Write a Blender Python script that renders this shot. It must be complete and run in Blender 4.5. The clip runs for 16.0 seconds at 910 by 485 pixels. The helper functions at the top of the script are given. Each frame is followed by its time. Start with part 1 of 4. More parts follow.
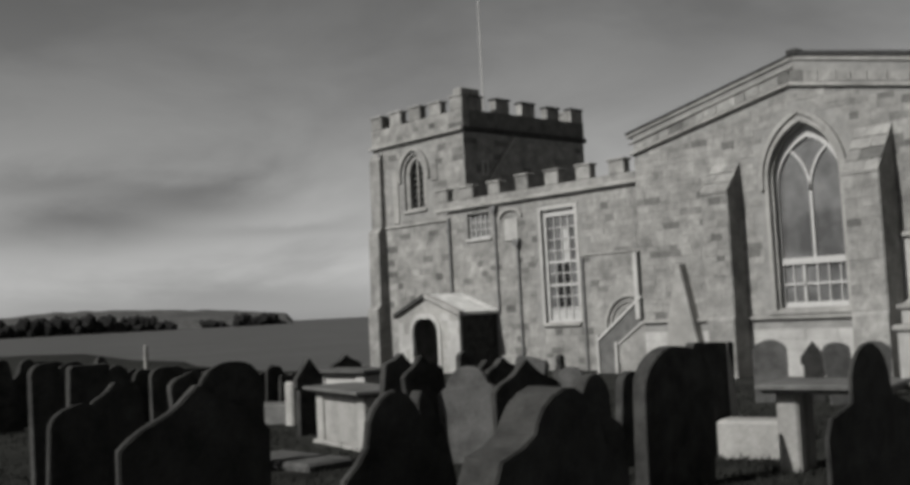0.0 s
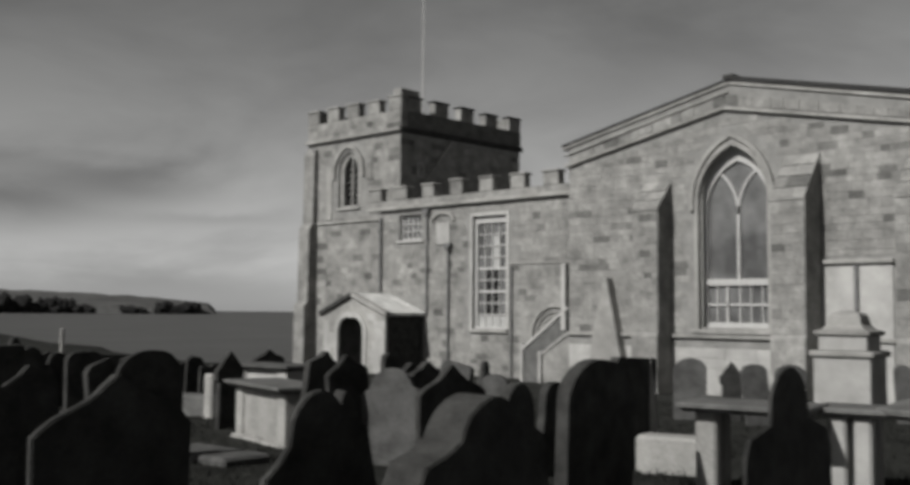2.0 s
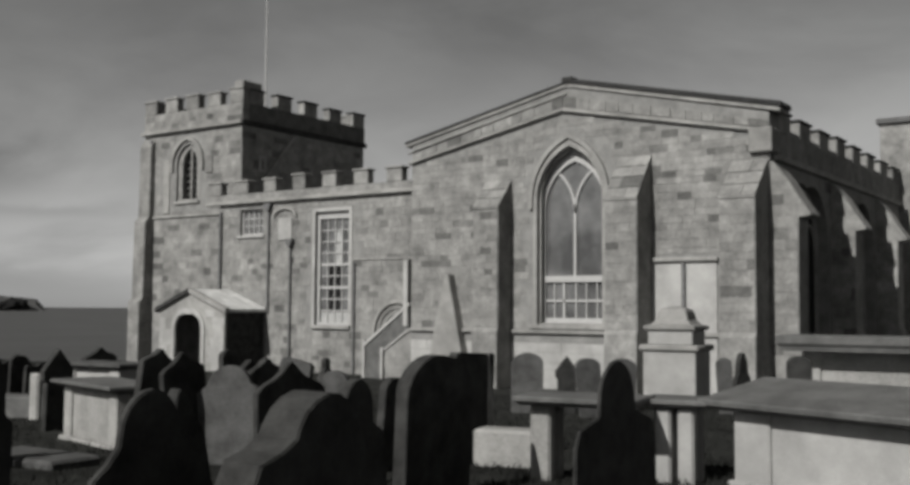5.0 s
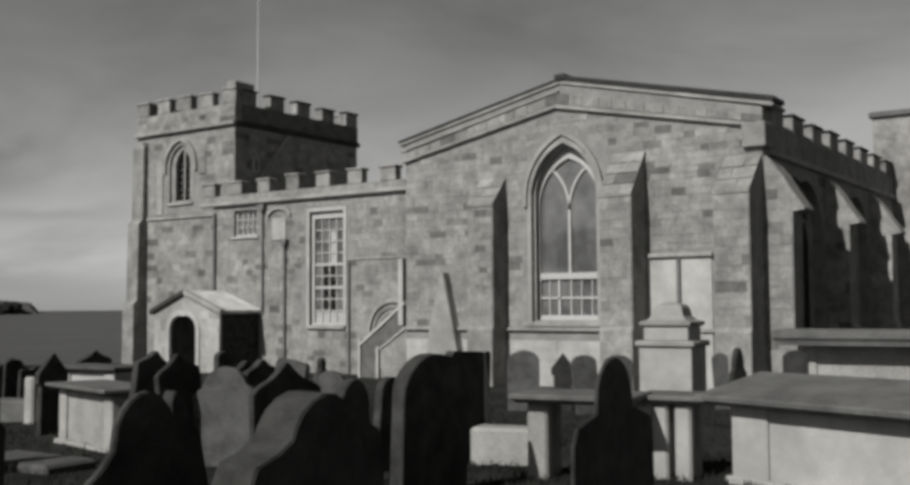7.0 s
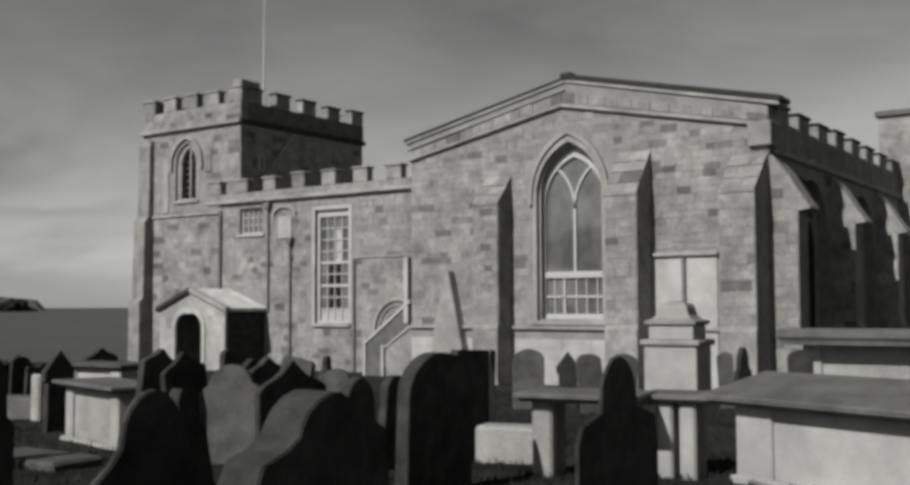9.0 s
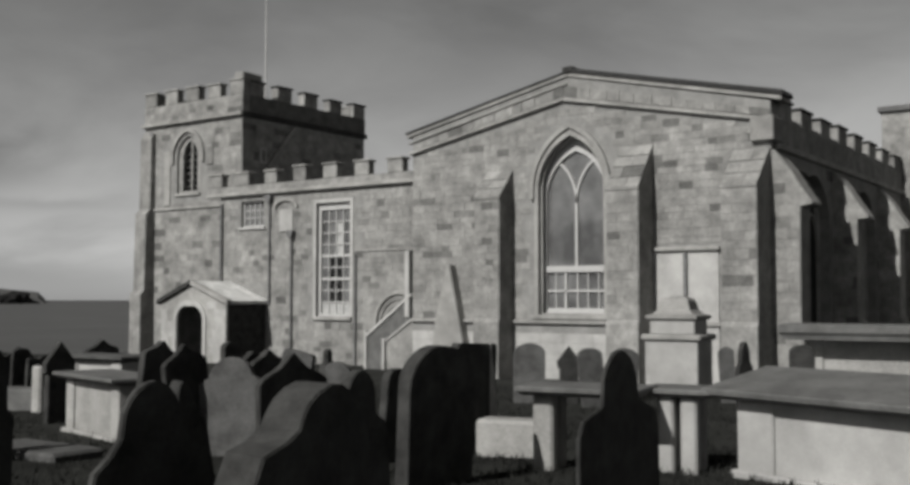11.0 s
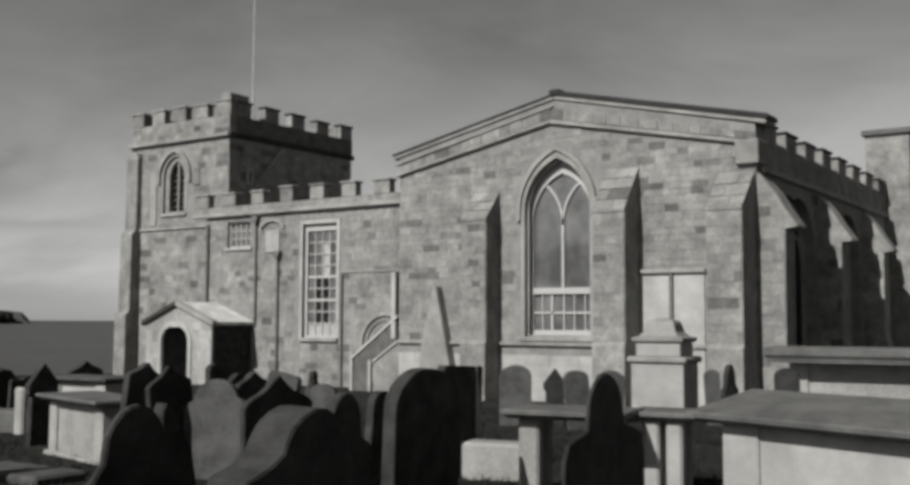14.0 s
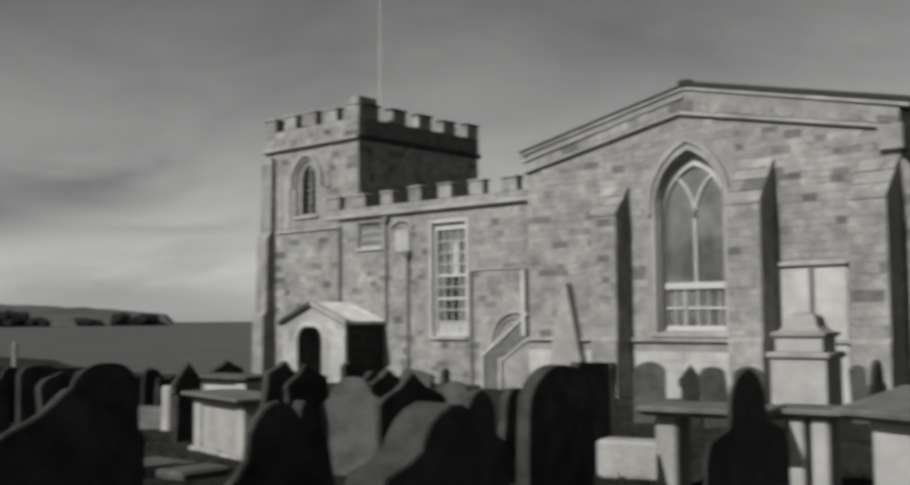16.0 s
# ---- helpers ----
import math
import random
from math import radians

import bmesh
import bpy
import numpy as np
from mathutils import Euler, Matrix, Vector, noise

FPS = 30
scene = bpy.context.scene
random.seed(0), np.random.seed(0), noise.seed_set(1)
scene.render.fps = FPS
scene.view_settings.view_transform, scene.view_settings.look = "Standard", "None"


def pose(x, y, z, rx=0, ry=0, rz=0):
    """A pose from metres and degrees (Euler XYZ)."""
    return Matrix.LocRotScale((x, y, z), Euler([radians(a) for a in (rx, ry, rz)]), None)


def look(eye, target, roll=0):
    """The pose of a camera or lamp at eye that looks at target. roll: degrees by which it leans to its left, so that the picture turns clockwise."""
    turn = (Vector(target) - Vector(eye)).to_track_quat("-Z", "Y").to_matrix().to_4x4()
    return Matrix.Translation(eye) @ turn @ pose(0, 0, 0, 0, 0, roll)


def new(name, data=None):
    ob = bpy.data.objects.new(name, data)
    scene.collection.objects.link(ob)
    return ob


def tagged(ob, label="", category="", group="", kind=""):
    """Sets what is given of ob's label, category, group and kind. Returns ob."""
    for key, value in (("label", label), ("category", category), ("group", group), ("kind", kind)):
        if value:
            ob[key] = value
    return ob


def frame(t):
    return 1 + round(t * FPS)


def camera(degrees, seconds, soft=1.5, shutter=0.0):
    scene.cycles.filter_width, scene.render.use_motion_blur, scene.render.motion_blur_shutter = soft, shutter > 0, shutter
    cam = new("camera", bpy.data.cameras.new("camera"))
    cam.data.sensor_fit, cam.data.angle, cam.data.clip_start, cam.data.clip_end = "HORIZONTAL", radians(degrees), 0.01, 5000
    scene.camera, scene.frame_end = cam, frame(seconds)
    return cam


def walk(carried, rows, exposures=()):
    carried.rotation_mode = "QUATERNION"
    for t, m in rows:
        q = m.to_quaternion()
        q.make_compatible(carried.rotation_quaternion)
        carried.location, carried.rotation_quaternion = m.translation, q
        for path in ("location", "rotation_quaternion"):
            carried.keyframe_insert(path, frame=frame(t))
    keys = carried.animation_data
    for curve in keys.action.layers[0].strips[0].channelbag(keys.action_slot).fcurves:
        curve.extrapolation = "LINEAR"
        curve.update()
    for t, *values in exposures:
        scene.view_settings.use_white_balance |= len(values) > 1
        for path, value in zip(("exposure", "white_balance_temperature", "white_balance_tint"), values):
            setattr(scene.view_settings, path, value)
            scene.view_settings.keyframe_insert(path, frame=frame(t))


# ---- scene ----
cam = camera(47.5, 16.0, soft=3.55, shutter=0.5)
EYE = (0.0, 0.0, 1.7)
PATH = [  # seconds, metres from the standing place, yaw, pitch, roll
    (0, 0.025, 0.002, -0.013, 47.59, 3.69, -2.96),
    (0.5, -0.058, -0.012, -0.020, 46.51, 5.00, 0.71),
    (1, -0.055, 0.010, -0.029, 46.78, 5.33, 0.97),
    (1.5, -0.049, 0.023, -0.027, 46.74, 5.45, 1.36),
    (2, -0.038, 0.005, -0.003, 43.71, 3.73, 0.39),
    (2.5, -0.018, 0.011, -0.007, 39.97, 3.49, 0.35),
    (3, -0.019, -0.001, 0.002, 38.07, 4.16, 0.68),
    (3.5, -0.021, 0.005, -0.000, 36.67, 5.72, 0.39),
    (4, 0.001, 0.000, -0.015, 36.75, 6.59, 0.56),
    (4.5, 0.028, -0.017, 0.000, 35.78, 4.98, 0.48),
    (5, 0.022, -0.018, 0.002, 35.05, 3.56, 0.32),
    (7.5, -0.003, 0.016, 0.000, 34.74, 3.49, -0.42),
    (8, 0.028, -0.016, 0.008, 34.78, 3.52, -0.37),
    (10.5, -0.005, -0.003, 0.006, 35.36, 3.12, -0.15),
    (11, -0.003, 0.008, -0.002, 35.11, 3.05, 0.02),
    (11.5, -0.007, 0.014, 0.005, 35.45, 2.81, 0.04),
    (12, -0.014, 0.006, 0.003, 36.53, 2.72, 0.02),
    (12.5, 0.017, -0.031, -0.001, 36.31, 2.71, 0.50),
    (13, 0.013, -0.019, 0.008, 35.43, 2.99, 0.61),
    (13.5, 0.016, -0.015, 0.004, 34.68, 3.67, 0.23),
    (14, 0.012, -0.002, 0.014, 34.38, 4.22, 0.16),
    (14.5, 0.017, -0.007, 0.005, 34.26, 4.52, 0.34),
    (15, 0.012, -0.004, 0.003, 34.30, 4.41, 0.13),
    (15.5, -0.010, 0.034, -0.004, 35.67, 4.24, -0.40),
    (16, -0.062, 0.045, -0.001, 41.46, 4.12, -0.48),
]
walk(cam, [(t, pose(EYE[0] + x, EYE[1] + y, EYE[2] + z, 90 + p, 0, yw) @ pose(0, 0, 0, 0, 0, r)) for t, x, y, z, yw, p, r in PATH],
     exposures=[(0.0, 0.02), (5.0, -0.02), (8.0, 0.06), (11.0, 0.07), (12.0, 0.2), (13.0, 0.18), (16.0, 0.12)])

# ---- world and sun ----
SUN_AZ, SUN_EL = 186.5, 38.0          # degrees clockwise from north, and above the horizon
world = bpy.data.worlds.new("world")
scene.world = world
world.use_nodes = True
wt = world.node_tree
wt.nodes.clear()


def wnode(kind, **kw):
    n = wt.nodes.new(kind)
    for k, v in kw.items():
        n.inputs[k.replace("_", " ")].default_value = v
    return n


sky = wt.nodes.new("ShaderNodeTexSky")
sky.sky_type, sky.sun_disc = "NISHITA", False
sky.sun_elevation, sky.sun_rotation = radians(SUN_EL), radians(SUN_AZ)
sky.dust_density, sky.air_density = 0.7, 1.0
bw = wt.nodes.new("ShaderNodeSeparateColor")      # black and white through a red filter
wt.links.new(sky.outputs[0], bw.inputs[0])
tc = wt.nodes.new("ShaderNodeTexCoord")
mp = wt.nodes.new("ShaderNodeMapping")
mp.inputs["Scale"].default_value = (2.6, 2.6, 7.0)
mp.inputs["Location"].default_value = (0.35, 0.1, 0.55)
wt.links.new(tc.outputs["Generated"], mp.inputs[0])
cn = wnode("ShaderNodeTexNoise", Scale=1.6, Detail=7.0, Roughness=0.55, Distortion=0.4)
wt.links.new(mp.outputs[0], cn.inputs["Vector"])
cr = wt.nodes.new("ShaderNodeValToRGB")
cr.color_ramp.elements[0].position, cr.color_ramp.elements[0].color = 0.34, (0.78, 0.78, 0.77, 1)
cr.color_ramp.elements[1].position, cr.color_ramp.elements[1].color = 0.62, (1, 1, 0.985, 1)
wt.links.new(cn.outputs["Fac"], cr.inputs[0])
mul = wt.nodes.new("ShaderNodeMixRGB")
mul.blend_type = "MULTIPLY"
mul.inputs[0].default_value = 1.0
wt.links.new(bw.outputs[0], mul.inputs[1])
wt.links.new(cr.outputs[0], mul.inputs[2])
sep = wt.nodes.new("ShaderNodeSeparateXYZ")        # thin haze, denser towards the horizon
wt.links.new(tc.outputs["Generated"], sep.inputs[0])
hz = wt.nodes.new("ShaderNodeMapRange")
hz.interpolation_type = "SMOOTHSTEP"
hz.inputs["From Min"].default_value, hz.inputs["From Max"].default_value = 0.16, 0.7
hz.inputs["To Min"].default_value, hz.inputs["To Max"].default_value = 1.12, 0.12
wt.links.new(sep.outputs["Z"], hz.inputs["Value"])
mul2 = wt.nodes.new("ShaderNodeMixRGB")
mul2.blend_type = "MULTIPLY"
mul2.inputs[0].default_value = 1.0
wt.links.new(mul.outputs[0], mul2.inputs[1])
wt.links.new(hz.outputs[0], mul2.inputs[2])


def wmath(op, a, b=0.0):
    n = wt.nodes.new("ShaderNodeMath")
    n.operation = op
    for i, v in enumerate((a, b)):
        if isinstance(v, (int, float)):
            n.inputs[i].default_value = v
        else:
            wt.links.new(v, n.inputs[i])
    return n.outputs[0]


def cloud(bearing, elevation, wide, tall, depth):
    """A soft flat grey cloud: bearing west of north, elevation and half sizes in degrees. Gives how much light it lets through."""
    a = radians(bearing)
    along = wmath("ADD", wmath("MULTIPLY", sep.outputs["X"], math.cos(a)), wmath("MULTIPLY", sep.outputs["Y"], math.sin(a)))
    ahead = wmath("SUBTRACT", wmath("MULTIPLY", sep.outputs["Y"], math.cos(a)), wmath("MULTIPLY", sep.outputs["X"], math.sin(a)))
    wob = wmath("MULTIPLY", wmath("SUBTRACT", cn.outputs["Fac"], 0.5), 0.09)
    up = wmath("SUBTRACT", wmath("ADD", sep.outputs["Z"], wob), math.sin(radians(elevation)))
    u, v = wmath("DIVIDE", wmath("ADD", along, wob), math.sin(radians(wide))), wmath("DIVIDE", up, math.sin(radians(tall)))
    g = wmath("EXPONENT", wmath("MULTIPLY", wmath("ADD", wmath("MULTIPLY", u, u), wmath("MULTIPLY", v, v)), -1.0))
    return wmath("SUBTRACT", 1.0, wmath("MULTIPLY", wmath("MULTIPLY", g, wmath("GREATER_THAN", ahead, 0.0)), depth))


clear = cloud(61.5, 6.8, 4.5, 1.1, 0.42)
for spec_c in ((67.5, 5.4, 5.0, 1.3, 0.46), (69.0, 7.8, 4.0, 0.8, 0.28), (57.0, 4.8, 5.0, 0.5, 0.16), (60.0, 1.2, 16.0, 1.5, 0.32), (30.0, 14.0, 9.0, 2.4, 0.12)):
    clear = wmath("MULTIPLY", clear, cloud(*spec_c))
mul3 = wt.nodes.new("ShaderNodeMixRGB")
mul3.blend_type = "MULTIPLY"
mul3.inputs[0].default_value = 1.0
wt.links.new(mul2.outputs[0], mul3.inputs[1])
wt.links.new(clear, mul3.inputs[2])
bg = wt.nodes.new("ShaderNodeBackground")
bg.inputs["Strength"].default_value = 0.093
wo = wt.nodes.new("ShaderNodeOutputWorld")
wt.links.new(mul3.outputs[0], bg.inputs[0])
wt.links.new(bg.outputs[0], wo.inputs[0])

sun = new("sun", bpy.data.lights.new("sun", "SUN"))
sun.data.energy, sun.data.angle, sun.data.color = 5.0, radians(0.53), (1.0, 0.985, 0.95)
_a, _e = radians(SUN_AZ), radians(SUN_EL)
_to_sun = Vector((math.sin(_a) * math.cos(_e), math.cos(_a) * math.cos(_e), math.sin(_e)))
sun.matrix_world = look(_to_sun * 80, (0, 0, 0))


# ---- materials ----
def material(name, base, dark=0.6, light=1.25, scale=3.0, fine=40.0, rough=0.85, bump=0.3, pieces=0.0,
             stain=0.0, metallic=0.0, spec=0.3, stretch=(1, 1, 1), speck=0.19):
    """Grey surface with broad blotches, fine grain, relief, and a shift from piece to piece."""
    m = bpy.data.materials.new(name)
    m.use_nodes = True
    nt = m.node_tree
    bsdf = nt.nodes["Principled BSDF"]
    bsdf.inputs["Roughness"].default_value = rough
    bsdf.inputs["Metallic"].default_value = metallic
    bsdf.inputs["Specular IOR Level"].default_value = spec
    co = nt.nodes.new("ShaderNodeTexCoord")
    geo_n = nt.nodes.new("ShaderNodeNewGeometry")
    mpn = nt.nodes.new("ShaderNodeMapping")
    mpn.inputs["Scale"].default_value = stretch
    nt.links.new(geo_n.outputs["Position"], mpn.inputs[0])

    def noise_node(sc, det, ro=0.6):
        n = nt.nodes.new("ShaderNodeTexNoise")
        n.inputs["Scale"].default_value, n.inputs["Detail"].default_value, n.inputs["Roughness"].default_value = sc, det, ro
        nt.links.new(mpn.outputs[0], n.inputs["Vector"])
        return n

    def math_node(op, a, b):
        n = nt.nodes.new("ShaderNodeMath")
        n.operation = op
        for i, v in enumerate((a, b)):
            if isinstance(v, (int, float)):
                n.inputs[i].default_value = v
            else:
                nt.links.new(v, n.inputs[i])
        return n.outputs[0]

    def ramp(src, p0, v0, p1, v1):
        n = nt.nodes.new("ShaderNodeMapRange")
        n.inputs["From Min"].default_value, n.inputs["From Max"].default_value = p0, p1
        n.inputs["To Min"].default_value, n.inputs["To Max"].default_value = v0, v1
        nt.links.new(src, n.inputs["Value"])
        return n.outputs[0]

    broad, grain = noise_node(scale, 5.0), noise_node(fine, 4.0, 0.7)
    k = math_node("MULTIPLY", ramp(broad.outputs["Fac"], 0.32, dark, 0.68, light), ramp(grain.outputs["Fac"], 0.3, 1 - speck, 0.7, 1 + speck))
    if pieces:
        oi = nt.nodes.new("ShaderNodeObjectInfo")
        r = math_node("FRACT", math_node("ADD", oi.outputs["Random"], geo_n.outputs["Random Per Island"]), 0)
        low = ramp(r, 0.03, 1 - pieces, 0.14, 1.0)
        k = math_node("MULTIPLY", k, math_node("MULTIPLY", low, ramp(r, 0.2, 1 - pieces * 0.2, 1.0, 1 + pieces * 0.26)))
    if stain:
        big = noise_node(0.45, 6.0, 0.65)
        k = math_node("MULTIPLY", k, ramp(big.outputs["Fac"], 0.42, 1 - stain, 0.56, 1.0))
    col = nt.nodes.new("ShaderNodeMixRGB")
    col.blend_type = "MULTIPLY"
    col.inputs[0].default_value = 1.0
    col.inputs[1].default_value = (*base, 1)
    nt.links.new(k, col.inputs[2])
    nt.links.new(col.outputs[0], bsdf.inputs["Base Color"])
    bp = nt.nodes.new("ShaderNodeBump")
    bp.inputs["Strength"].default_value, bp.inputs["Distance"].default_value = bump, 0.02
    nt.links.new(math_node("ADD", grain.outputs["Fac"], broad.outputs["Fac"]), bp.inputs["Height"])
    nt.links.new(bp.outputs[0], bsdf.inputs["Normal"])
    return m


STONE = material("weathered_sandstone", (0.222, 0.220, 0.212), 0.68, 1.24, 1.9, 9.0, 0.92, 0.6, pieces=0.46, stain=0.18)
CORE = material("mortar_bed", (0.198, 0.197, 0.191), 0.75, 1.15, 2.5, 30.0, 0.95, 0.4)
DRESSED = material("dressed_sandstone", (0.269, 0.266, 0.256), 0.75, 1.15, 1.6, 25.0, 0.9, 0.35, pieces=0.25, stain=0.18)
PALE = material("limewashed_stone", (0.35, 0.347, 0.338), 0.85, 1.08, 2.2, 30.0, 0.85, 0.2, stain=0.22, speck=0.06)
# Soot on headstones; painted shade on the porch's east wall and west coping.
SOOT_SHADE = material("soot_and_shade_stone", (0.03, 0.03, 0.029), 0.45, 1.5, 4.0, 35.0, 0.9, 0.5, pieces=0.25)
GREY = material("grey_gravestone", (0.064, 0.064, 0.063), 0.65, 1.35, 3.5, 35.0, 0.9, 0.5, pieces=0.2)
SLAB = material("slab_stone", (0.095, 0.095, 0.093), 0.7, 1.25, 2.6, 30.0, 0.8, 0.35)
TARRED = material("tarred_lead", (0.014, 0.014, 0.014), 0.6, 1.6, 3.0, 30.0, 0.7, 0.4)
LEAD = material("roof_lead", (0.083, 0.083, 0.083), 0.7, 1.2, 2.0, 18.0, 0.6, 0.2)
SLATE = material("porch_slate", (0.52, 0.52, 0.51), 0.7, 1.2, 2.4, 20.0, 0.75, 0.3, pieces=0.3)
IRON = material("painted_iron", (0.12, 0.12, 0.12), 0.7, 1.2, 5.0, 40.0, 0.55, 0.1)
WHITE = material("white_paint", (0.36, 0.358, 0.352), 0.9, 1.04, 3.0, 40.0, 0.5, 0.05)
WOOD = material("dark_oak", (0.05, 0.05, 0.048), 0.6, 1.3, 2.0, 30.0, 0.7, 0.3, stretch=(4, 4, 0.5))
CURTAIN = material("pale_curtain", (0.33, 0.33, 0.325), 0.8, 1.1, 6.0, 30.0, 0.9, 0.1)
GRASS = material("rough_grass", (0.018, 0.0185, 0.017), 0.5, 1.5, 0.9, 14.0, 0.95, 0.8, spec=0.1)
SEA = material("sea_water", (0.061, 0.061, 0.060), 0.8, 1.15, 0.02, 0.35, 0.5, 0.4, spec=0.25, stretch=(1, 1, 1))
HILL = material("far_hill", (0.077, 0.077, 0.076), 0.7, 1.2, 0.01, 0.08, 0.95, 0.2, spec=0.05)
WOODS = material("far_woods", (0.02, 0.02, 0.02), 0.6, 1.4, 0.02, 0.15, 0.95, 0.4, spec=0.02)
INSIDE = material("dim_plaster", (0.077, 0.077, 0.076), 0.8, 1.1, 1.0, 12.0, 0.95, 0.1)


def glass_material():
    m = bpy.data.materials.new("window_glass")
    m.use_nodes = True
    b = m.node_tree.nodes["Principled BSDF"]
    b.inputs["Roughness"].default_value = 0.12
    b.inputs["Transmission Weight"].default_value = 0.1
    b.inputs["IOR"].default_value = 1.5
    n = m.node_tree.nodes.new("ShaderNodeTexNoise")
    n.inputs["Scale"].default_value = 1.7
    rr = m.node_tree.nodes.new("ShaderNodeMapRange")
    rr.inputs["To Min"].default_value, rr.inputs["To Max"].default_value = 0.08, 0.3
    m.node_tree.links.new(n.outputs["Fac"], rr.inputs["Value"])
    m.node_tree.links.new(rr.outputs[0], b.inputs["Roughness"])
    dust = m.node_tree.nodes.new("ShaderNodeTexNoise")
    dust.inputs["Scale"].default_value, dust.inputs["Detail"].default_value = 0.9, 4.0
    pos = m.node_tree.nodes.new("ShaderNodeNewGeometry")
    m.node_tree.links.new(pos.outputs["Position"], dust.inputs["Vector"])
    m.node_tree.links.new(pos.outputs["Position"], n.inputs["Vector"])
    tint = m.node_tree.nodes.new("ShaderNodeMapRange")
    tint.inputs["From Min"].default_value, tint.inputs["From Max"].default_value = 0.35, 0.65
    tint.inputs["To Min"].default_value, tint.inputs["To Max"].default_value = 0.05, 0.15
    m.node_tree.links.new(dust.outputs["Fac"], tint.inputs["Value"])
    m.node_tree.links.new(tint.outputs[0], b.inputs["Base Color"])
    bp = m.node_tree.nodes.new("ShaderNodeBump")
    bp.inputs["Strength"].default_value, bp.inputs["Distance"].default_value = 0.25, 0.02
    m.node_tree.links.new(n.outputs["Fac"], bp.inputs["Height"])
    m.node_tree.links.new(bp.outputs[0], b.inputs["Normal"])
    return m


GLASS = glass_material()
LEADED = material("dark_leaded_glass", (0.012, 0.012, 0.012), 0.6, 1.4, 4.0, 30.0, 0.55, 0.5, spec=0.1)


# ---- mesh helpers ----
def part(name, bm, mat, parent=None, label=""):
    """One mesh object from a bmesh, under a thing or a part."""
    me = bpy.data.meshes.new(name)
    bmesh.ops.recalc_face_normals(bm, faces=bm.faces)
    bm.to_mesh(me)
    bm.free()
    me.materials.append(mat)
    ob = new(name, me)
    if parent is not None:
        ob.parent = parent
    return tagged(ob, label)


def thing(name, x, y, z, label, category, group="", yaw=0.0):
    ob = new(name)
    ob.matrix_world = pose(x, y, z, 0, 0, yaw)
    return tagged(ob, label, category, group)


def box(x0, x1, y0, y1, z0, z1, bevel=0.0, bm=None):
    bm = bm or bmesh.new()
    v = [bm.verts.new((x, y, z)) for z in (z0, z1) for y in (y0, y1) for x in (x0, x1)]
    fs = [bm.faces.new([v[i] for i in q]) for q in ((0, 2, 3, 1), (4, 5, 7, 6), (0, 1, 5, 4), (2, 6, 7, 3), (0, 4, 6, 2), (1, 3, 7, 5))]
    if bevel:
        es = list({e for f in fs for e in f.edges})
        bmesh.ops.bevel(bm, geom=es, offset=bevel, segments=1, affect="EDGES")
    return bm


def sheet(loops, depth, place, bevel=0.0):
    """A slab cut from outlines (the first is the rim, the others are openings), depth thick. place turns (u, v, w) into a place."""
    bm = bmesh.new()
    edges = []
    for lp in loops:
        vs = [bm.verts.new(place(u, v, 0.0)) for u, v in lp]
        edges += [bm.edges.new((vs[i], vs[(i + 1) % len(vs)])) for i in range(len(vs))]
    bmesh.ops.triangle_fill(bm, edges=edges, use_beauty=True, use_dissolve=False)
    fs = list(bm.faces)
    push = Vector(place(0, 0, depth)) - Vector(place(0, 0, 0.0))
    ex = bmesh.ops.extrude_face_region(bm, geom=fs, use_keep_orig=True)
    bmesh.ops.translate(bm, vec=push, verts=[g for g in ex["geom"] if isinstance(g, bmesh.types.BMVert)])
    if bevel:
        bmesh.ops.recalc_face_normals(bm, faces=bm.faces)
        es = [e for e in bm.edges if len(e.link_faces) == 2 and e.calc_face_angle(0) > 0.9]
        bmesh.ops.bevel(bm, geom=es, offset=bevel, segments=2, affect="EDGES")
    return bm


def facing_south(y):
    return lambda u, v, w: (u, y + w, v)


def facing_east(x):
    return lambda u, v, w: (x - w, u, v)


def pointed(cx, half, z0, spring, apex, n=9):
    """The outline of a pointed opening."""
    rise = apex - spring
    c = (rise * rise - half * half) / (2 * half)
    rad = half + c
    a1 = math.atan2(rise, c)
    right = [(cx - c + rad * math.cos(a1 * i / n), spring + rad * math.sin(a1 * i / n)) for i in range(n + 1)]
    left = [(2 * cx - u, v) for u, v in reversed(right[:-1])]
    return [(cx - half, z0), (cx + half, z0)] + right + left


def ring(outer, inner, depth, place):
    return sheet([outer, inner], depth, place)


def ground_z(x, y):
    r = math.hypot(x, y)
    z = -0.0265 * min(r, 34.0)
    d = math.degrees(math.atan2(-x, y)) % 360
    if 57 < d < 180 and r > 20:
        k = min((d - 57) / 14, 1.0)
        z += 0.95 * k * k * (3 - 2 * k) * min((r - 20) / 30, 1.0)
    return z

# ---- ground, sea and distance ----
def edge_of_land(a):
    """How far the grass reaches in a direction (radians west of north) before it falls to the sea."""
    d = math.degrees(a) % 360
    if 60 <= d <= 180:
        return 62 + min(d - 60, 40) * 2.2
    if d < 60:
        return 62 + 8 * math.sin(d * 0.2)
    return 150


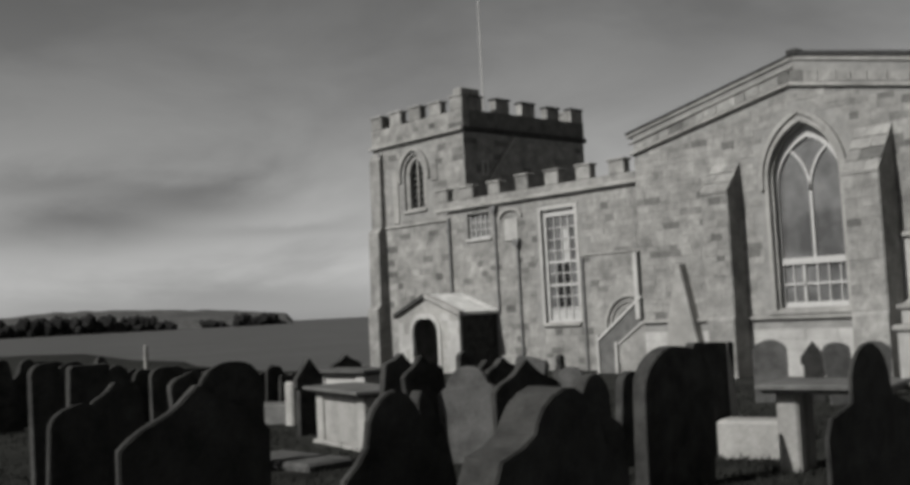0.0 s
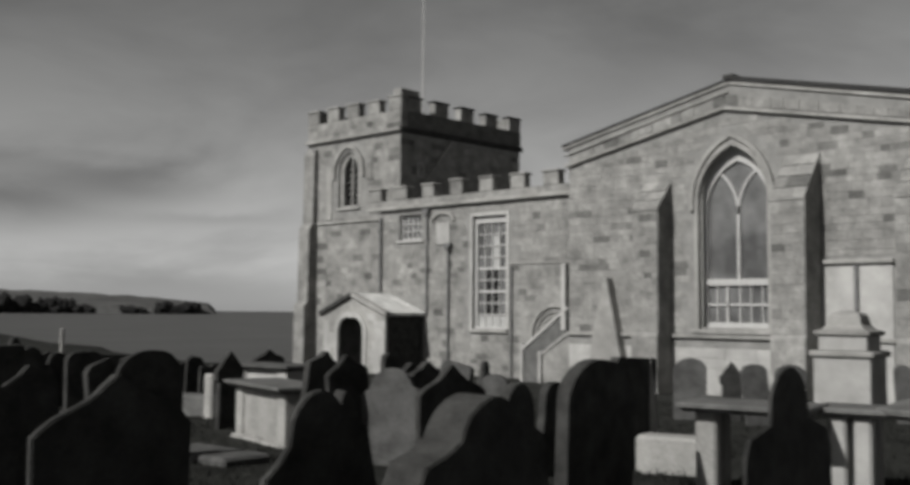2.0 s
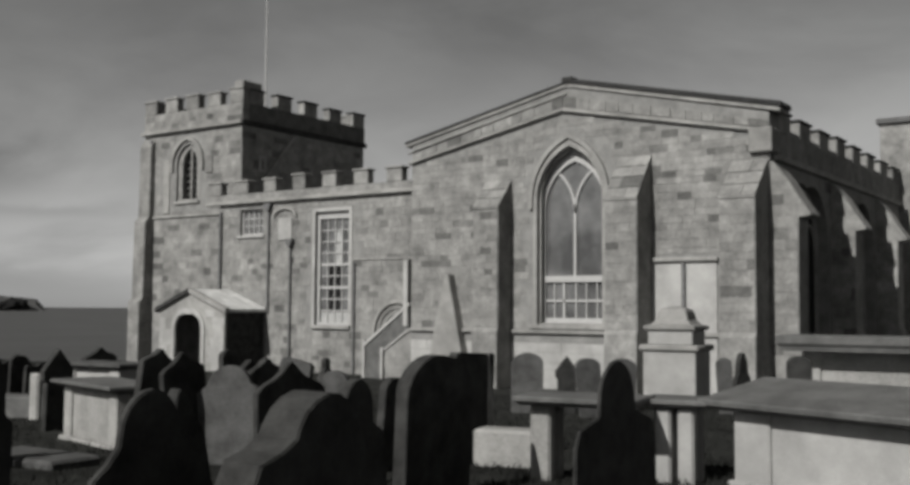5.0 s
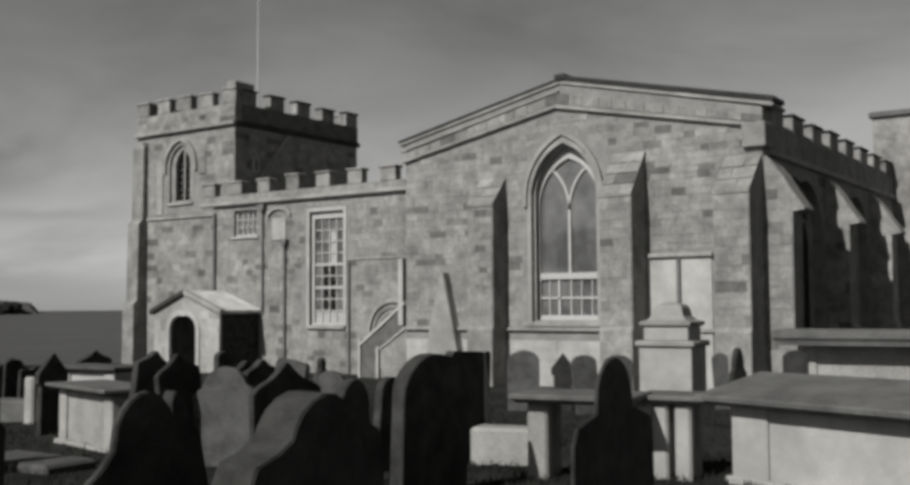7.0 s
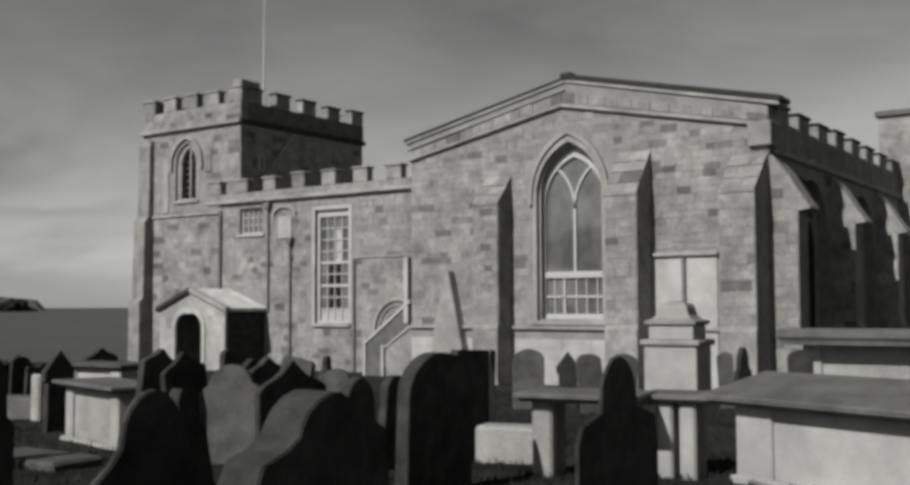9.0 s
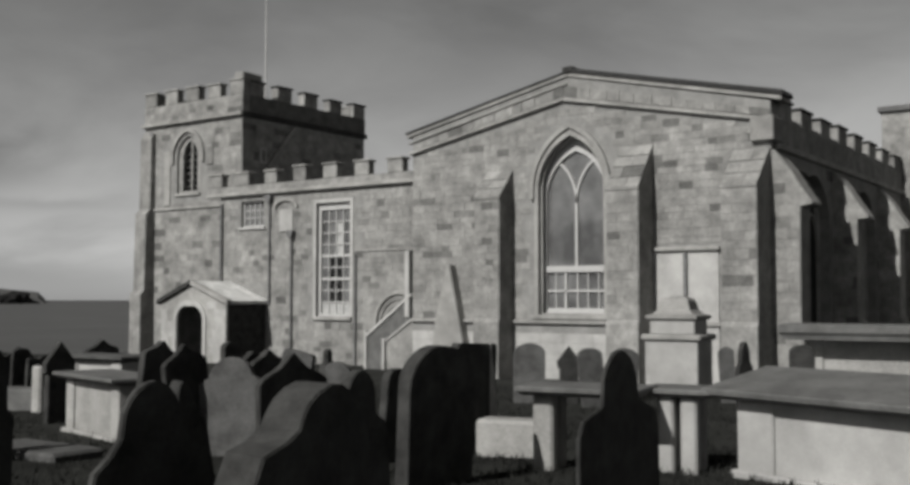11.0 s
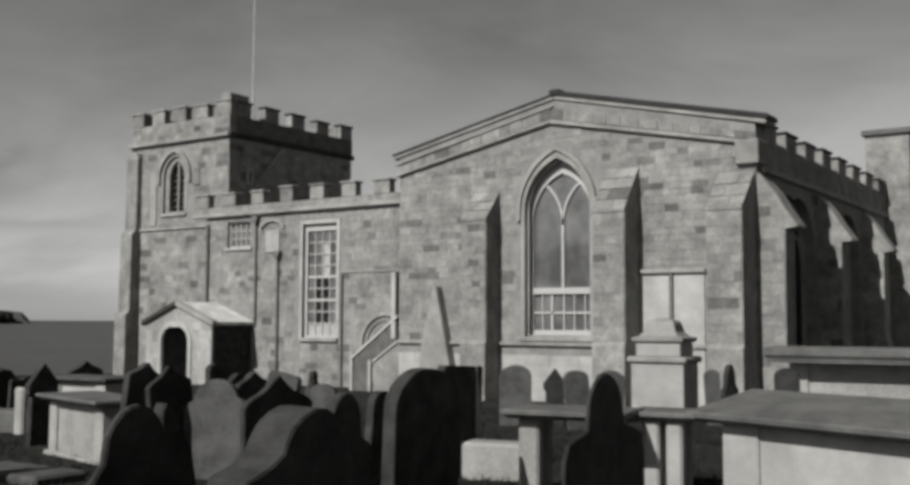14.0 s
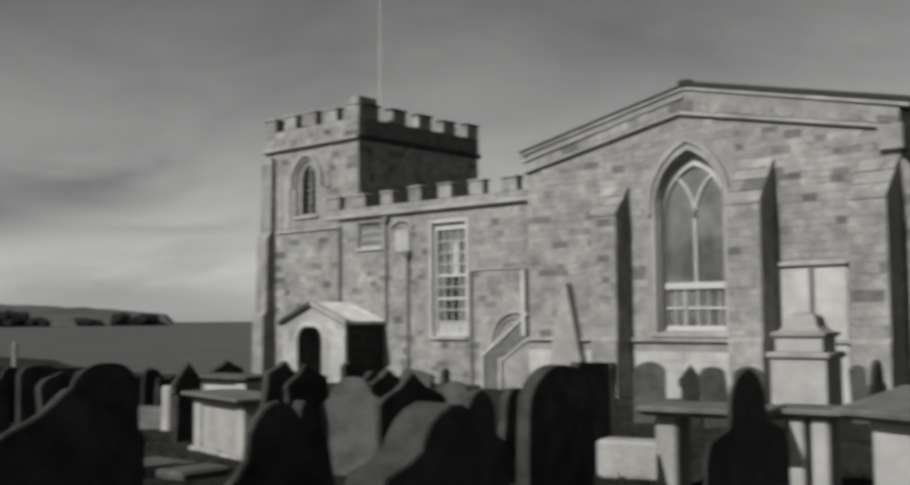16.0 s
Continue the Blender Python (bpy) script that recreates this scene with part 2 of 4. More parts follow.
def build_ground():
    bm = bmesh.new()
    radii = [0.0, 1.2]
    while radii[-1] < 60:
        radii.append(radii[-1] * 1.07 + 0.12)
    while radii[-1] < 4800:
        radii.append(radii[-1] * 1.22)
    n = 144
    rows = []
    centre = bm.verts.new((0, 0, 0))
    for r in radii[1:]:
        row = []
        for i in range(n):
            a = 2 * math.pi * i / n
            x, y = -r * math.sin(a), r * math.cos(a)
            z = ground_z(x, y)
            if r < 60:
                z += 0.05 * noise.noise((x * 0.5, y * 0.5, 0)) + 0.02 * noise.noise((x * 1.9, y * 1.9, 3)) - 0.02
            k = edge_of_land(a)
            if r > k:
                z -= min(15.0, (r - k) * 0.42)
            row.append(bm.verts.new((x, y, z)))
        rows.append(row)
    for i in range(n):
        bm.faces.new((centre, rows[0][(i + 1) % n], rows[0][i]))
        for a, b in zip(rows, rows[1:]):
            bm.faces.new((a[i], a[(i + 1) % n], b[(i + 1) % n], b[i]))
    for f in bm.faces:
        f.smooth = True
    return tagged(part("ground", bm, GRASS), "rough dark churchyard grass falling away towards the sea", "ground", kind="structure")


build_ground()


def build_sea():
    bm = bmesh.new()
    v = [bm.verts.new(p) for p in ((-4900, -4900, -12), (4900, -4900, -12), (4900, 4900, -12), (-4900, 4900, -12))]
    bm.faces.new(v)
    return tagged(part("water", bm, SEA), "flat grey sea reaching to the horizon", "sea", kind="structure")


build_sea()


def build_headland():
    """A long low headland across the bay, with dark woods and cliffs along its foot."""
    bm = bmesh.new()
    d0, d1 = 56.7, 84.0
    n = 80
    grid = []
    for i in range(n + 1):
        a = radians(d0 + (d1 - d0) * i / n)
        t = i / n
        top = (66 * min(1.0, 0.12 + t * 2.0) ** 0.55 * (0.78 + 0.22 * math.sin(t * 5 + 0.6))) if t > 0 else 0.0
        row = []
        for j, (r, f) in enumerate(((2500, 0.0), (2530, 0.42), (2650, 0.6), (2900, 0.85), (3300, 1.0), (3800, 0.9))):
            z = -13 + (top * f * (1 + 0.12 * noise.noise((i * 0.35, j * 0.7, 0)))) + (9 * f if f else 0)
            row.append(bm.verts.new((-r * math.sin(a), r * math.cos(a), z)))
        grid.append(row)
    for a, b in zip(grid, grid[1:]):
        for j in range(5):
            bm.faces.new((a[j], a[j + 1], b[j + 1], b[j]))
    head = thing("headland", 0, 0, 0, "low hazy headland across the bay with dark patches of wood", "headland")
    tagged(head, kind="structure")
    part("hillside", bm, HILL, head)
    rnd = random.Random(4)
    for lo, hi, hh in ((57.7, 59.8, 26), (60.5, 61.6, 17), (63.1, 63.7, 22), (64.0, 65.8, 34), (66.2, 75.0, 38)):
        bm = bmesh.new()
        d = lo
        while d < hi:
            a = radians(d)
            r = 2490 + rnd.uniform(-8, 30)
            s = rnd.uniform(7, 17)
            bmesh.ops.create_icosphere(bm, subdivisions=1, radius=1.0,
                                       matrix=pose(-r * math.sin(a), r * math.cos(a), -12 + rnd.uniform(0.2, 0.75) * hh) @ Matrix.Diagonal((s, s, hh * rnd.uniform(0.3, 0.55), 1)))
            d += rnd.uniform(0.05, 0.16)
        tagged(part("wood", bm, WOODS, head, "dark strip of trees"), kind="stuff")


build_headland()


# ---- the church ----
church = thing("church", -22, 34, -0.9, "weathered sandstone church with battlements, square tower and gabled transept", "church")
GZ = -1.1                              # foot of the walls
YT, YN, YS = 29.0, 30.5, 31.7          # south faces of transept, nave and tower
XTW, XTE = -22.2, -9.43                # west and east ends of the transept
XW = -33.77                            # west end of the nave
XS0 = -40.38                           # west face of the tower


def church_part(name, bm, mat, label="", parent=None):
    ob = part(name, bm, mat, parent or church, label)
    base = parent or church
    ob.matrix_parent_inverse = base.matrix_world.inverted()
    return ob


bpy.context.view_layer.update()

# openings, as outlines on their walls
WIN_C = -15.88
BIG = pointed(WIN_C, 1.17, 1.15, 5.2, 6.86)
SASH = [(-28.18, 0.95), (-26.41, 0.95), (-26.41, 5.45), (-28.18, 5.45)]
SMALL = [(-32.5, 4.65), (-31.15, 4.65), (-31.15, 5.75), (-32.5, 5.75)]
BELFRY = pointed(-37.3, 0.78, 6.5, 8.2, 9.15)
gable = [(XTW, GZ), (XTE, GZ), (XTE, 7.3), (-15.95, 8.78), (XTW, 7.4)]

transept_wall = church_part("transept_wall", sheet([gable, BIG], 0.8, facing_south(YT)), CORE)
nave_wall = church_part("nave_wall", sheet([[(XW, GZ), (XTW - 0.02, GZ), (XTW - 0.02, 6.3), (XW, 6.3)], SASH, SMALL], 0.7, facing_south(YN)), CORE)
tower_wall = church_part("tower_wall", sheet([[(XS0, GZ), (XW, GZ), (XW, 10.3), (XS0, 10.3)], BELFRY], 0.9, facing_south(YS)), CORE)
YB = 45.5
BAYS = [(32.58, 2.3), (38.78, 2.3), (43.9, 1.35)]      # centre and half width of the east windows
LANCETS = [pointed(yc, hw, 0.5, 3.9, 5.45, 8) for yc, hw in BAYS]
east_wall = church_part("east_wall", sheet([[(YT + 0.8, GZ), (YB, GZ), (YB, 7.0), (YT + 0.8, 7.0)], *LANCETS], 0.8, facing_east(XTE)), CORE)
tower_east = church_part("tower_wall", sheet([[(YS + 0.9, GZ), (YS + 8.3, GZ), (YS + 8.3, 10.3), (YS + 0.9, 10.3)]], 0.9, facing_east(XW)), CORE)
church_part("tower_wall", box(XS0, XS0 + 0.9, YS + 0.9, YS + 8.3, GZ, 10.3), CORE)
church_part("tower_wall", box(XS0 + 0.9, XW - 0.9, YS + 7.4, YS + 8.3, GZ, 10.3), CORE)
church_part("transept_wall", box(XTW, XTW + 0.8, YT + 0.8, YB, GZ, 7.0), CORE)
church_part("transept_wall", box(XTW + 0.8, XTE - 0.8, YB - 0.8, YB, GZ, 7.2), CORE)
church_part("nave_wall", box(XW + 0.02, XTW - 0.02, YS + 8.0, YS + 8.7, GZ, 6.3), CORE)
church_part("tower_roof", box(XS0 + 0.9, XW - 0.9, YS + 0.9, YS + 7.4, 9.9, 10.1), LEAD)
church_part("nave_roof", box(XW + 0.02, XTW - 0.03, YN + 0.7, YS + 8.0, 5.9, 6.1), LEAD)
# the transept's low-pitched roof
church_part("transept_roof", sheet([[(XTW + 0.8, 6.9), (XTE - 0.8, 6.9), (-15.95, 8.4)]], YB - YT - 0.9, facing_south(YT + 0.85)), LEAD)
church_part("floor_slab", box(XTW + 0.8, XTE - 0.8, YT + 0.8, YB - 0.8, GZ, GZ + 0.3), INSIDE)


# string courses, copings and mouldings
def run(name, pts, y, w, h, mat, out=0.12):
    """A moulding along a line on a south wall: pts of (x, z), h high, standing out from the wall."""
    for (xa, za), (xb, zb) in zip(pts, pts[1:]):
        lp = [(xa, za), (xb, zb), (xb, zb + h), (xa, za + h)]
        church_part(name, sheet([lp], w + out, facing_south(y - out), 0.02), mat)


run("moulding", [(-22.3, 6.72), (-16.1, 8.0), (-9.35, 6.68)], YT, 0.05, 0.11, DRESSED, 0.14)
run("coping", [(-22.45, 7.35), (-15.95, 8.78), (-9.1, 7.28)], YT, 0.85, 0.12, DRESSED, 0.07)
run("moulding", [(-22.38, 7.12), (-15.97, 8.53)], YT, 0.05, 0.06, DRESSED, 0.08)
run("capping", [(-22.5, 7.475), (-15.95, 8.905)], YT, 0.88, 0.07, SOOT_SHADE, 0.1)
run("capping", [(-15.95, 8.905), (-9.05, 7.405)], YT, 0.88, 0.16, TARRED, 0.1)
run("cornice", [(-34.5, 5.98), (XTW - 0.02, 5.98)], YN, 0.05, 0.16, DRESSED, 0.2)
run("string_course", [(XS0 - 0.1, 9.75), (XW + 0.1, 9.75)], YS, 0.05, 0.16, DRESSED, 0.2)
run("string_course", [(XS0 - 0.12, 5.75), (XW, 5.75)], YS, 0.05, 0.12, DRESSED, 0.1)
run("plinth", [(XTW, 0.86), (-9.43, 0.86)], YT, 0.03, 0.12, DRESSED, 0.13)
run("string_course", [(-26.2, 3.46), (XTW - 0.02, 3.46)], YN, 0.02, 0.09, DRESSED, 0.06)
church_part("apex_stone", box(-16.12, -15.72, YT - 0.12, YT + 0.4, 8.86, 9.1, 0.04), SOOT_SHADE)
church_part("kneeler", box(-9.98, -9.3, YT - 0.2, YT + 0.75, 6.15, 6.86, 0.03), DRESSED)
# The tower's east string course is near-black, unlike the pale south one.
church_part("string_course", box(XW - 0.02, XW + 0.15, YS - 0.1, YS + 8.4, 9.72, 9.94, 0.02), SOOT_SHADE)
church_part("string_course", box(XTE, XTE + 0.16, YT + 0.3, YB, 5.95, 6.12, 0.02), DRESSED)


# sloping course of stones between the gable's two mouldings
def gable_course(xa, za, ha, xb, zb, hb, count, seed):
    rnd = random.Random(seed)
    cuts = sorted([0.0, 1.0] + [(i + rnd.uniform(-0.25, 0.25)) / count for i in range(1, count)])
    for a, b in zip(cuts, cuts[1:]):
        a, b = a + 0.0015, b - 0.0015
        lp = [(xa + (xb - xa) * q, za + (zb - za) * q + (ha + (hb - ha) * q) * top) for q, top in ((a, 0), (b, 0), (b, 1), (a, 1))]
        church_part("stone", sheet([lp], 0.06, facing_south(YT - rnd.uniform(0.02, 0.04))), STONE, parent=transept_wall)


gable_course(-22.15, 6.9, 0.2, -16.1, 8.16, 0.34, 12, 3)
gable_course(-16.08, 8.16, 0.34, -9.45, 6.86, 0.2, 13, 4)


# battlements
def battlement(name, fixed, start, stop, count, z0, zlow, ztop, wide, thick, axis):
    """A parapet wall and its merlons, each with its weathered cap."""
    if axis == "x":
        base = box(start, stop, fixed, fixed + thick, z0, zlow)
    else:
        base = box(fixed - thick, fixed, start, stop, z0, zlow)
    wall = church_part(name, base, STONE)
    step = (stop - start - wide) / (count - 1)
    rnd = random.Random(count)
    for i in range(count):
        c = start + wide / 2 + step * i
        top = ztop + rnd.uniform(-0.04, 0.04)
        hw = wide / 2 * rnd.uniform(0.93, 1.05)
        bm = bmesh.new()
        if axis == "x":
            box(c - hw, c + hw, fixed + 0.01, fixed + thick - 0.01, zlow, top, 0.03, bm)
            cap = box(c - hw - 0.05, c + hw + 0.05, fixed - 0.05, fixed + thick + 0.05, top, top + 0.09, 0.03)
        else:
            box(fixed - thick + 0.01, fixed - 0.01, c - hw, c + hw, zlow, top, 0.03, bm)
            cap = box(fixed - thick - 0.05, fixed + 0.05, c - hw - 0.05, c + hw + 0.05, top, top + 0.09, 0.03)
        church_part("merlon", bm, STONE, parent=wall)
        # Caps are pale on east-west parapets, near-black on north-south ones.
        church_part("merlon_cap", cap, DRESSED if axis == "x" else SOOT_SHADE, parent=wall)
    return wall


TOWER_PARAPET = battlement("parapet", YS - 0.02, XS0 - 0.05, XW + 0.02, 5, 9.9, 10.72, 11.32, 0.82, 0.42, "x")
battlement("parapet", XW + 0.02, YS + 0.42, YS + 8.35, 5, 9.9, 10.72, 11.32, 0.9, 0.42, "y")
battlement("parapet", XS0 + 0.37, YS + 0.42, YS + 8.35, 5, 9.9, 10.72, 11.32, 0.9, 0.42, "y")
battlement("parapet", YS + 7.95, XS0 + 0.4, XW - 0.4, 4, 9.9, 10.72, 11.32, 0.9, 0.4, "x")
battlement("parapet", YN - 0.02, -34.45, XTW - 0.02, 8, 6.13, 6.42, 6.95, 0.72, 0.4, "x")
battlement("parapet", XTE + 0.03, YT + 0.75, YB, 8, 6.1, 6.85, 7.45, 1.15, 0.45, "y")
church_part("corner_merlon", box(XW - 0.5, XW + 0.06, YS - 0.06, YS + 1.15, 11.3, 11.72, 0.05), STONE)


# buttresses
def buttress(x0, x1, y, out, foot, set_z, top_z):
    """A buttress against a south wall with one long sloping weathering. Returns it and the outline of its front."""
    side = [(0.0, GZ), (-out, GZ), (-out, foot), (-out + 0.07, foot + 0.14), (-out + 0.07, set_z), (0.0, top_z)]
    bm = sheet([side], x1 - x0, lambda u, v, w: (x0 + w, y + u, v), 0.02)
    b = church_part("buttress", bm, STONE)
    yf = y - out + 0.07
    church_part("weathering", box(x0 - 0.015, x1 + 0.015, yf - 0.03, yf + 0.1, set_z - 0.05, set_z + 0.04, 0.015), DRESSED, parent=b)
    n = max(3, int((top_z - set_z) / 0.3))
    for k in range(n):
        (ya, za), (yb, zb) = ((yf + (y - yf) * q / n, set_z + (top_z - set_z) * q / n) for q in (k, k + 0.97))
        nrm = Vector((-(top_z - set_z), y - yf)).normalized() * (0.045 - 0.004 * (k % 2))
        cut = x0 + (x1 - x0) * (0.35 if k % 2 else 0.6)
        for xa, xb in ((x0 - 0.01, cut - 0.006), (cut + 0.006, x1 + 0.01)):
            lp = [(ya, za), (ya + nrm.x, za + nrm.y), (yb + nrm.x * 0.5, zb + nrm.y * 0.5), (yb, zb)]
            church_part("stone", sheet([lp], xb - xa, lambda u, v, w: (xa + w, u, v)), STONE, parent=b)
    return b, yf, [(x0 + 0.02, foot + 0.16), (x1 - 0.02, foot + 0.16), (x1 - 0.02, set_z - 0.06), (x0 + 0.02, set_z - 0.06)]


FRONTS = [buttress(-19.02, -18.04, YT, 0.92, 0.9, 4.95, 5.9),
          buttress(-14.1, -13.04, YT, 1.15, 0.9, 4.95, 6.35),
          buttress(-10.5, -9.47, YT, 1.25, 0.9, 4.8, 5.95)]


def east_buttress(y0, y1, out):
    side = [(0.0, GZ), (out, GZ), (out, 0.9), (out - 0.06, 1.0), (out - 0.04, 4.25), (out + 0.3, 4.3), (out + 0.28, 4.38), (out - 0.04, 4.85), (out - 0.3, 5.3), (0.06, 5.9), (0.0, 5.9)]
    bm = sheet([side], y1 - y0, lambda u, v, w: (XTE + u, y0 + w, v), 0.02)
    return church_part("buttress", bm, STONE)


EAST_BUTTRESSES = [(east_buttress(yb, yb + 0.95, 0.82), yb) for yb in (29.02, 35.2, 41.4)]
# tower corner buttress
side = [(0.0, GZ), (-0.75, GZ), (-0.75, 1.85), (-0.55, 2.05), (-0.5, 5.6), (-0.28, 5.85), (-0.25, 9.2), (0.0, 9.6)]
church_part("buttress", sheet([side], 0.8, lambda u, v, w: (XS0 - 0.05 + w, YS + u, v), 0.02), STONE)
# raking stone prop against the transept's west half
church_part("raking_prop", sheet([[(-21.2, GZ), (-19.62, GZ), (-19.8, 0.25), (-20.34, 2.8), (-20.46, 2.84), (-20.95, 0.9)]], 0.4, facing_south(YT - 0.4), 0.02), DRESSED)
# pale rendered panel between the eastern buttresses
church_part("rendered_panel", box(-13.42, -11.0, YT - 0.05, YT, GZ, 3.08), PALE)
church_part("moulding", box(-13.5, -10.95, YT - 0.16, YT, 3.08, 3.2, 0.02), DRESSED)
church_part("downpipe", box(-12.05, -11.95, YT - 0.16, YT - 0.05, 1.2, 3.05), IRON)


# ---- windows ----
def bars(rects, y, thick, mat, name, parent):
    for x0, x1, z0, z1 in rects:
        church_part(name, box(x0, x1, y, y + thick, z0, z1), mat, parent=parent)


def polyline_strip(pts, half, y, thick):
    """A flat bar that follows pts of (x, z)."""
    bm = bmesh.new()
    left, right = [], []
    for i, p in enumerate(pts):
        a, b = Vector(pts[max(i - 1, 0)]), Vector(pts[min(i + 1, len(pts) - 1)])
        d = (b - a).normalized()
        nrm = Vector((-d.y, d.x)) * half
        q = Vector(p)
        left.append(q + nrm)
        right.append(q - nrm)
    rows = []
    for l, r in zip(left, right):
        rows.append([bm.verts.new(c) for c in ((l.x, y, l.y), (r.x, y, r.y), (r.x, y + thick, r.y), (l.x, y + thick, l.y))])
    for a, b in zip(rows, rows[1:]):
        for k in range(4):
            bm.faces.new((a[k], a[(k + 1) % 4], b[(k + 1) % 4], b[k]))
    bm.faces.new(rows[0][::-1])
    bm.faces.new(rows[-1])
    return bm


def big_window():
    c = WIN_C
    win = church_part("gothic_window", ring(pointed(c, 1.165, 1.155, 5.2, 6.85), pointed(c, 1.07, 1.25, 4.95, 6.42), 0.12, facing_south(YT + 0.34)), WHITE,
                      "tall pointed window in white painted wood")
    church_part("hood_mould", polyline_strip([(c + 1.38, 4.9)] + pointed(c, 1.38, 1.0, 5.2, 7.19)[2:] + [(c - 1.38, 4.9)], 0.07, YT - 0.13, 0.15), DRESSED, parent=win)
    church_part("arch_order", ring(pointed(c, 1.32, 1.05, 5.2, 7.1), pointed(c, 1.18, 1.15, 5.2, 6.88), 0.14, facing_south(YT - 0.05)), DRESSED, parent=win)
    church_part("inner_order", ring(pointed(c, 1.165, 1.155, 5.2, 6.85), pointed(c, 1.11, 1.2, 5.2, 6.76), 0.1, facing_south(YT + 0.12)), DRESSED, parent=win)
    glass = church_part("pane", sheet([pointed(c, 1.09, 1.25, 5.2, 6.72)], 0.02, facing_south(YT + 0.44)), GLASS, parent=win)
    y = YT + 0.37
    bars([(c - 0.045, c + 0.045, 2.62, 4.77)], y, 0.09, WHITE, "mullion", win)
    bars([(c - 1.07, c + 1.07, 2.52, 2.72)], y - 0.04, 0.13, WHITE, "transom", win)
    for s in (-1, 1):
        pts = [(c + s * 1.2 * (1 - math.cos(a)), 4.75 + 1.51 * math.sin(a)) for a in [radians(q) for q in range(0, 62, 6)]]
        church_part("tracery", polyline_strip(pts, 0.038, y, 0.09), WHITE, parent=win)
    bars([(c - 1.07, c + 1.07, 1.25, 1.36), (c - 0.44, c - 0.36, 1.36, 2.52), (c - 1.07, c + 1.07, 1.88, 1.95)], y, 0.08, WHITE, "glazing_bar", win)
    bars([(c - 0.78, c - 0.74, 1.36, 2.52), (c + 0.0, c + 0.05, 1.36, 2.52), (c + 0.38, c + 0.42, 1.36, 2.52), (c + 0.76, c + 0.8, 1.36, 2.52)], y + 0.02, 0.05, WHITE, "glazing_bar", win)
    church_part("window_sill", box(c - 1.42, c + 1.38, YT - 0.16, YT + 0.36, 1.0, 1.14, 0.02), DRESSED, parent=win)


big_window()


def sash_window():
    x0, x1, z0, z1 = -28.18, -26.41, 0.95, 5.45
    y = YN + 0.12
    outer = SASH
    win = church_part("sash_window", ring(outer, [(x0 + 0.14, z0 + 0.12), (x1 - 0.14, z0 + 0.12), (x1 - 0.14, z1 - 0.28), (x0 + 0.14, z1 - 0.28)], 0.14, facing_south(y)), WHITE,
                      "tall white sash window with small panes")
    for i in (1, 2, 3):
        xc = x0 + 0.14 + (x1 - x0 - 0.28) * i / 4
        bars([(xc - 0.022, xc + 0.022, z0 + 0.12, z1 - 0.28)], y + 0.05, 0.05, WHITE, "glazing_bar", win)
    for i in range(1, 9):
        zc = z0 + 0.12 + (z1 - z0 - 0.4) * i / 9
        hw = 0.05 if i in (3, 5) else 0.022
        bars([(x0 + 0.14, x1 - 0.14, zc - hw, zc + hw)], y + 0.045, 0.05, WHITE, "glazing_bar", win)
    church_part("window_sill", box(x0 - 0.12, x1 + 0.1, YN - 0.12, YN + 0.12, z0 - 0.14, z0, 0.02), DRESSED, parent=win)
    wide, high = (x1 - x0 - 0.28) / 4, (z1 - z0 - 0.4) / 9
    for i in range(4):
        for k in range(9):
            xa, za = x0 + 0.14 + wide * i, z0 + 0.12 + high * k
            if k == 0 or (i == 2 and 5 <= k <= 7):
                mat = CURTAIN
            elif i in (1, 2) and 1 <= k <= 4:
                mat = LEADED
            else:
                mat = GLASS
            church_part("pane", box(xa + 0.004, xa + wide - 0.004, y + 0.1, y + 0.112, za + 0.004, za + high - 0.004), mat, parent=win)
    church_part("surround", ring([(x0 - 0.16, z0), (x1 + 0.16, z0), (x1 + 0.16, z1 + 0.14), (x0 - 0.16, z1 + 0.14)], SASH, 0.06, facing_south(YN - 0.035)), PALE, parent=win)


sash_window()


def small_window():
    x0, x1, z0, z1 = -32.5, -31.15, 4.65, 5.75
    y = YN + 0.14
    win = church_part("casement_window", ring(SMALL, [(x0 + 0.08, z0 + 0.08), (x1 - 0.08, z0 + 0.08), (x1 - 0.08, z1 - 0.08), (x0 + 0.08, z1 - 0.08)], 0.1, facing_south(y)), WHITE)
    church_part("pane", box(x0 + 0.06, x1 - 0.06, y + 0.07, y + 0.085, z0 + 0.06, z1 - 0.06), GLASS, parent=win)
    for i in (1, 2, 3):
        xc = x0 + 0.08 + (x1 - x0 - 0.16) * i / 4
        bars([(xc - 0.025, xc + 0.025, z0 + 0.08, z1 - 0.08)], y + 0.02, 0.05, WHITE, "glazing_bar", win)
    for i in (1, 2):
        zc = z0 + 0.08 + (z1 - z0 - 0.16) * i / 3
        bars([(x0 + 0.08, x1 - 0.08, zc - 0.025, zc + 0.025)], y + 0.02, 0.05, WHITE, "glazing_bar", win)
    church_part("window_sill", box(x0 - 0.12, x1 + 0.12, YN - 0.1, YN + 0.14, z0 - 0.12, z0, 0.02), PALE, parent=win)


small_window()


